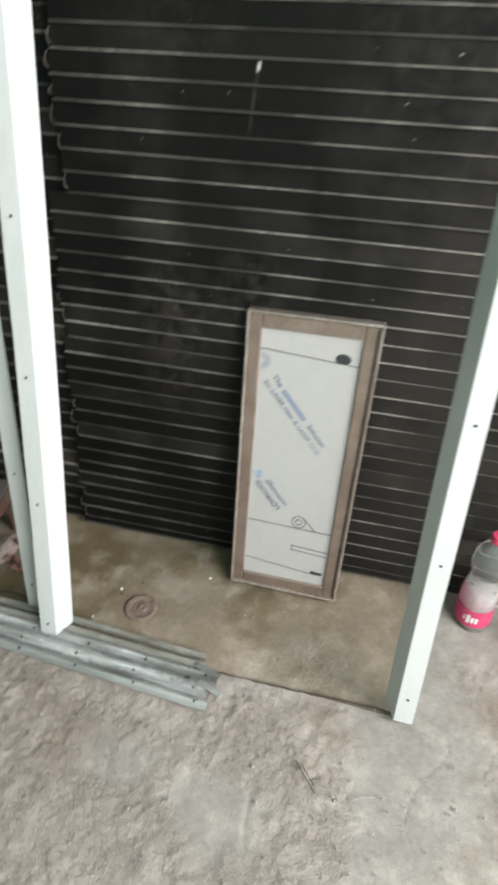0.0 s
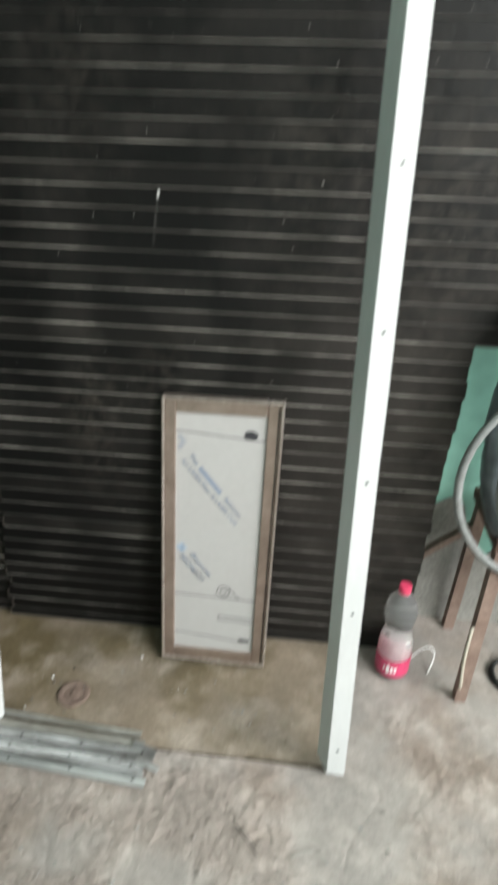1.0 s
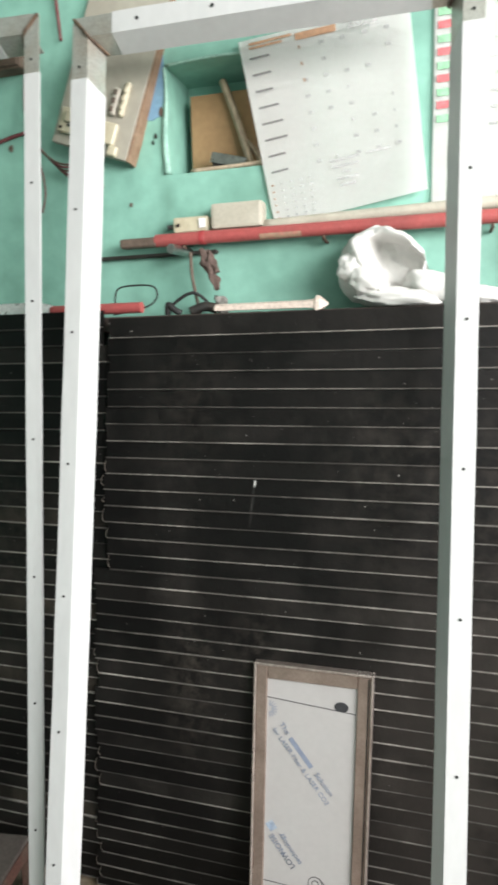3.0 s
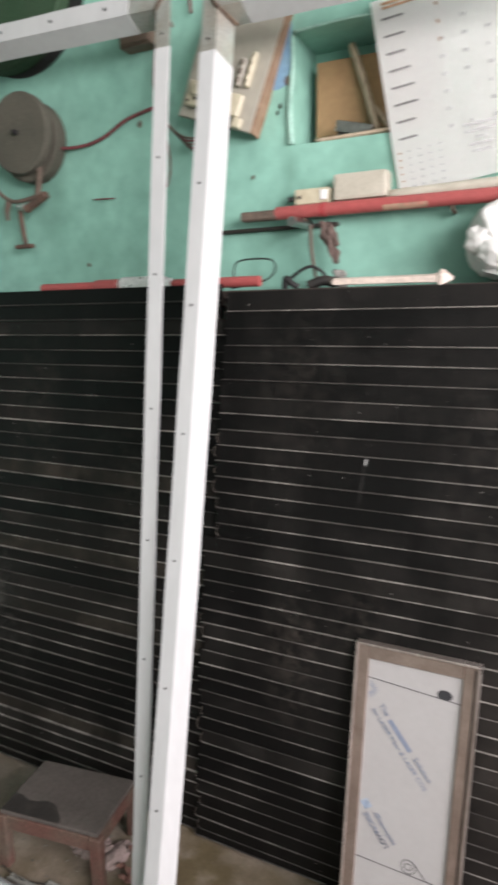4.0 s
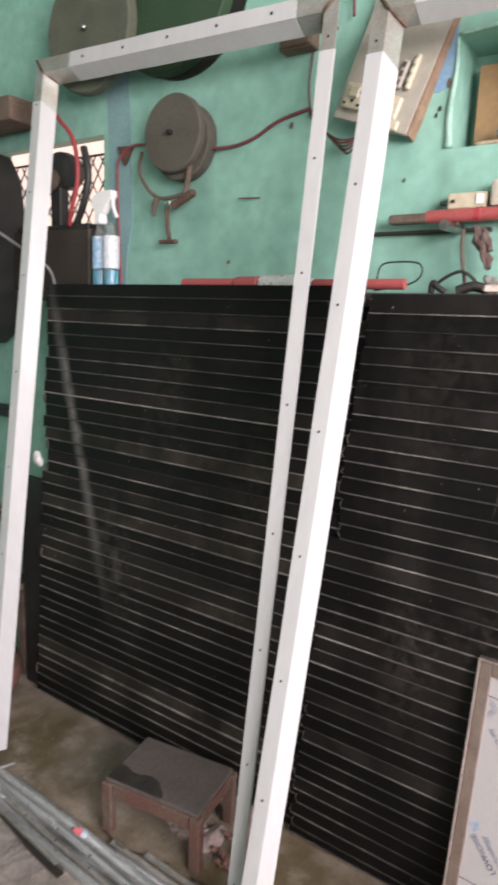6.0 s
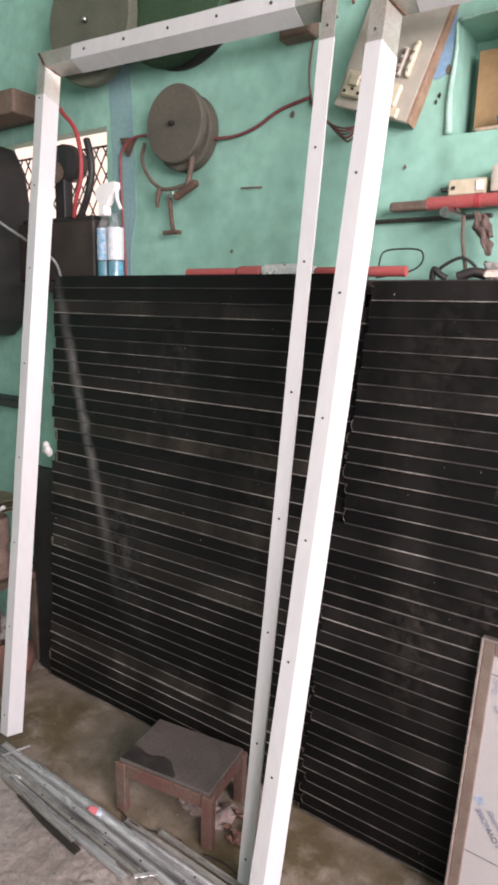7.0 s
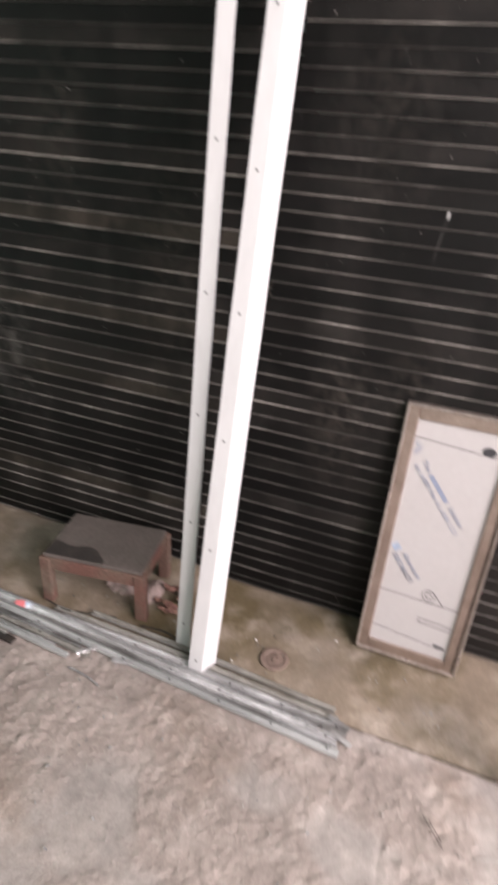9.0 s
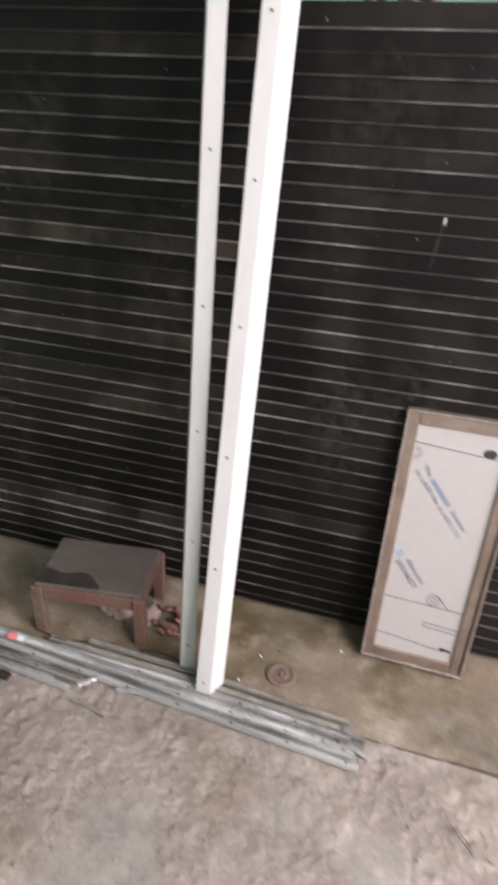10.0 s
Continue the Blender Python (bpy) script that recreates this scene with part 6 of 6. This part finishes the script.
for k in range(2):
    part("cable_loop", ring_tube(0.765, 1.48, -0.004 + 0.009 * k, 0.062 - 0.004 * k, 0.005, axis="z"), M["black_rubber"], fc, smooth=True)

# ---- left end: window tools, machine, cylinder ----
gd = holder("bench_grinder", -1.80, 1.66, 1.567, "dark bench grinder in the window with a red cable", "grinder")
part("base_block", bbox(-2.02, -1.575, 1.60, 1.689, 1.567, 1.772, 0.006), M["dark_brown"], gd)
part("base_ledge", bbox(-2.02, -1.60, 1.62, 1.70, 1.7725, 1.790, 0.004), M["machine"], gd)
bm = bmesh.new()
turned(bm, [(0.02, -0.045), (0.058, -0.04), (0.064, 0.0), (0.060, 0.03), (0.03, 0.04)], 24, Matrix.Translation((-1.80, 1.69, 1.985)) @ pose(0, 0, 0, 90, 0, 8))
part("motor_drum", bm, M["machine"], gd)
bm = bmesh.new()
turned(bm, [(0.01, -0.012), (0.036, -0.010), (0.038, 0.0), (0.012, 0.002)], 20, Matrix.Translation((-1.815, 1.635, 1.948)) @ pose(0, 0, 0, 90, 0, 8))
part("hub_cap", bm, M["strap"], gd)
part("drum_stand", bbox(-1.845, -1.79, 1.66, 1.70, 1.7905, 1.93, 0.004), M["machine"], gd)
tubed("guard_arch", [(-1.668, 1.66, 2.045), (-1.652, 1.66, 2.00), (-1.645, 1.66, 1.95), (-1.655, 1.66, 1.90), (-1.675, 1.66, 1.85), (-1.705, 1.66, 1.80), (-1.715, 1.66, 1.78)], 0.0125, M["machine"], gd, n=10)
tubed("red_cable", [(-1.80, 1.63, 2.19), (-1.718, 1.60, 2.123), (-1.657, 1.60, 2.065), (-1.631, 1.60, 1.985), (-1.633, 1.60, 1.907), (-1.66, 1.60, 1.84), (-1.69, 1.615, 1.785)], 0.0075, M["red_cable"], gd)
mc = holder("pillar_machine", -2.25, 1.5, 0.0, "tall oily dark machine at the end of the wall", "machine")
part("column", bbox(-2.66, -2.50, 1.42, 1.66, -0.01, 2.25, 0.01), M["machine"], mc)
bm = bmesh.new()
prof = [(-2.50, 1.36), (-2.12, 1.36), (-2.03, 1.42), (-1.985, 1.55), (-1.98, 1.80), (-2.0, 1.96), (-2.06, 2.05), (-2.16, 2.08), (-2.50, 2.10)]
loft(bm, [[(x, y, z) for x, z in prof] for y in (1.40, 1.66)])
bevelled(bm, 0.012, 2)
part("head", bm, M["machine"], mc)
bm = bmesh.new()
turned(bm, [(0.02, -0.03), (0.085, -0.028), (0.092, -0.012), (0.092, 0.0), (0.02, 0.0)], 28, Matrix.Translation((-2.16, 1.40, 1.62)) @ pose(0, 0, 0, 90, 0, 0))
part("pulley", bm, M["iron"], mc)
part("gear_cover", bbox(-2.46, -2.06, 1.385, 1.3995, 1.76, 2.0, 0.004), M["dark_brown"], mc)
part("wall_rail", bbox(-2.62, -2.02, 1.60, 1.689, 1.075, 1.108, 0.004), M["machine"], mc)
part("motor_casing", bbox(-2.46, -1.90, 1.54, 1.67, 2.135, 2.215, 0.010, seg=2), M["brown_duct"], mc, "dull brown motor casing")
part("casing_foot", bbox(-2.40, -2.20, 1.56, 1.65, 2.101, 2.1345, 0.004), M["machine"], mc)
tubed("pale_cable", [(-2.20, 1.38, 2.0), (-2.06, 1.37, 1.90), (-1.96, 1.41, 1.82), (-1.88, 1.46, 1.755), (-1.80, 1.50, 1.70), (-1.74, 1.56, 1.64), (-1.735, 1.585, 1.585)], 0.005, M["hose"], mc)

# bench with clutter at the end of the wall
wb2 = holder("work_bench", -2.2, 1.5, -0.01, "low rough wooden bench crowded with scrap", "bench")
part("bench_top", bbox(-2.49, -1.965, 1.37, 1.66, 0.375, 0.405, 0.003), M["bench_wood"], wb2)
for x, y in ((-2.46, 1.41), (-2.46, 1.62), (-2.0, 1.62), (-2.0, 1.41)):
    part("leg", bbox(x - 0.022, x + 0.022, y - 0.022, y + 0.022, -0.011, 0.3745, 0.003), M["bench_wood"], wb2)
for x, y, r, h in ((-2.04, 1.47, 0.052, 0.255), (-2.15, 1.50, 0.058, 0.225), (-2.27, 1.46, 0.05, 0.24)):
    bm = bmesh.new()
    turned(bm, [(0.9 * r, 0.0), (r, 0.008), (r, 0.36 * h), (0.86 * r, 0.42 * h), (0.86 * r, 0.52 * h), (r, 0.58 * h), (0.96 * r, h - 0.01), (0.8 * r, h), (0.7 * r, h - 0.02)], 22, Matrix.Translation((x, y, 0.4055)))
    for v in bm.verts:
        v.co += Vector((0.006, 0.006, 0.0)) * noise.noise(v.co * 22)
    tagged(part("rusty_can", bm, M["old_iron"], smooth=True), "dented rusty brown can standing on the bench", "can", "cans on the bench")
sh = holder("scrap_sheets", -2.14, 1.48, 0.66, "crumpled greenish sheets laid over the cans", "sheet")
for k, (z, tilt) in enumerate(((0.675, 3), (0.695, -4), (0.715, 6))):
    bm = bmesh.new()
    rows = []
    for i in range(13):
        x = -2.34 + 0.36 * i / 12
        rows.append([(x, y, z + dz + 0.012 * noise.noise((x * 9, y * 9, k)) + math.tan(radians(tilt)) * (x + 2.14) * 0.5) for y, dz in ((1.40, 0.0), (1.48, 0.004), (1.58, 0.0), (1.58, 0.003), (1.48, 0.007), (1.40, 0.003))])
    loft(bm, rows)
    part("sheet", bm, M["old_green"], sh)
tagged(tubed("pale_rod", [(-2.16, 1.385, 0.60), (-2.03, 1.39, 0.663), (-1.86, 1.395, 0.752)], 0.0075, M["white_plastic"], n=10), "pale thin rod leaning across the cans on the bench", "rod")
gc = holder("clay_pot", -2.02, 1.44, -0.01, "squat brick-red clay pot standing on the floor", "pot")
bm = bmesh.new()
turned(bm, [(0.09, 0.0), (0.125, 0.012), (0.142, 0.055), (0.135, 0.10), (0.11, 0.135), (0.085, 0.15), (0.09, 0.165), (0.08, 0.165), (0.07, 0.13)], 30, Matrix.Translation((-2.03, 1.45, -0.011)))
part("pot_body", bm, M["terracotta"], gc, smooth=True)
rg = holder("grey_rag", -2.06, 1.45, 0.155, "dusty grey rag bunched on the clay pot", "rag")
bm = bmesh.new()
bmesh.ops.create_icosphere(bm, subdivisions=4, radius=1.0)
for v in bm.verts:
    k = 1 + 0.35 * noise.noise(v.co * 2.2) - 0.3 * abs(noise.noise(v.co * 4.0 + Vector((3, 0, 0))))
    v.co = Vector((-2.06 + 0.10 * k * v.co.x, 1.45 + 0.075 * k * v.co.y, max(0.152, 0.185 + 0.06 * k * v.co.z)))
part("rag_body", bm, M["plaster"], rg, smooth=True)
kb = holder("rag_knot", -1.83, 1.55, 0.95, "white rag knot tucked in the shutter edge", "rag")
for i in range(4):
    bm = bmesh.new()
    bmesh.ops.create_icosphere(bm, subdivisions=2, radius=0.018, matrix=Matrix.Translation((-1.798 + 0.010 * math.cos(i * 1.7), 1.54 + 0.004 * i, 0.955 + 0.012 * math.sin(i * 1.7))) @ Matrix.Diagonal((0.9, 0.7, 1.1, 1)))
    part("knot_fold", bm, M["bag"], kb, smooth=True)
# added dark upright strip that covers the green wall beside the curtain
bs = holder("dark_filler", -1.87, 1.55, -0.01, "narrow dark filler in the gap at the shutter edge", "sheet")
bm = bmesh.new()
loft(bm, [[(-1.945 + 0.01 * math.sin(9 * z), 1.585, z), (-1.80, 1.58, z), (-1.80, 1.605, z), (-1.945 + 0.01 * math.sin(9 * z), 1.61, z)] for z in (-0.011, 0.3, 0.5, 0.7, 0.86)])
part("sheet_fold", bm, M["black_rubber"], bs)
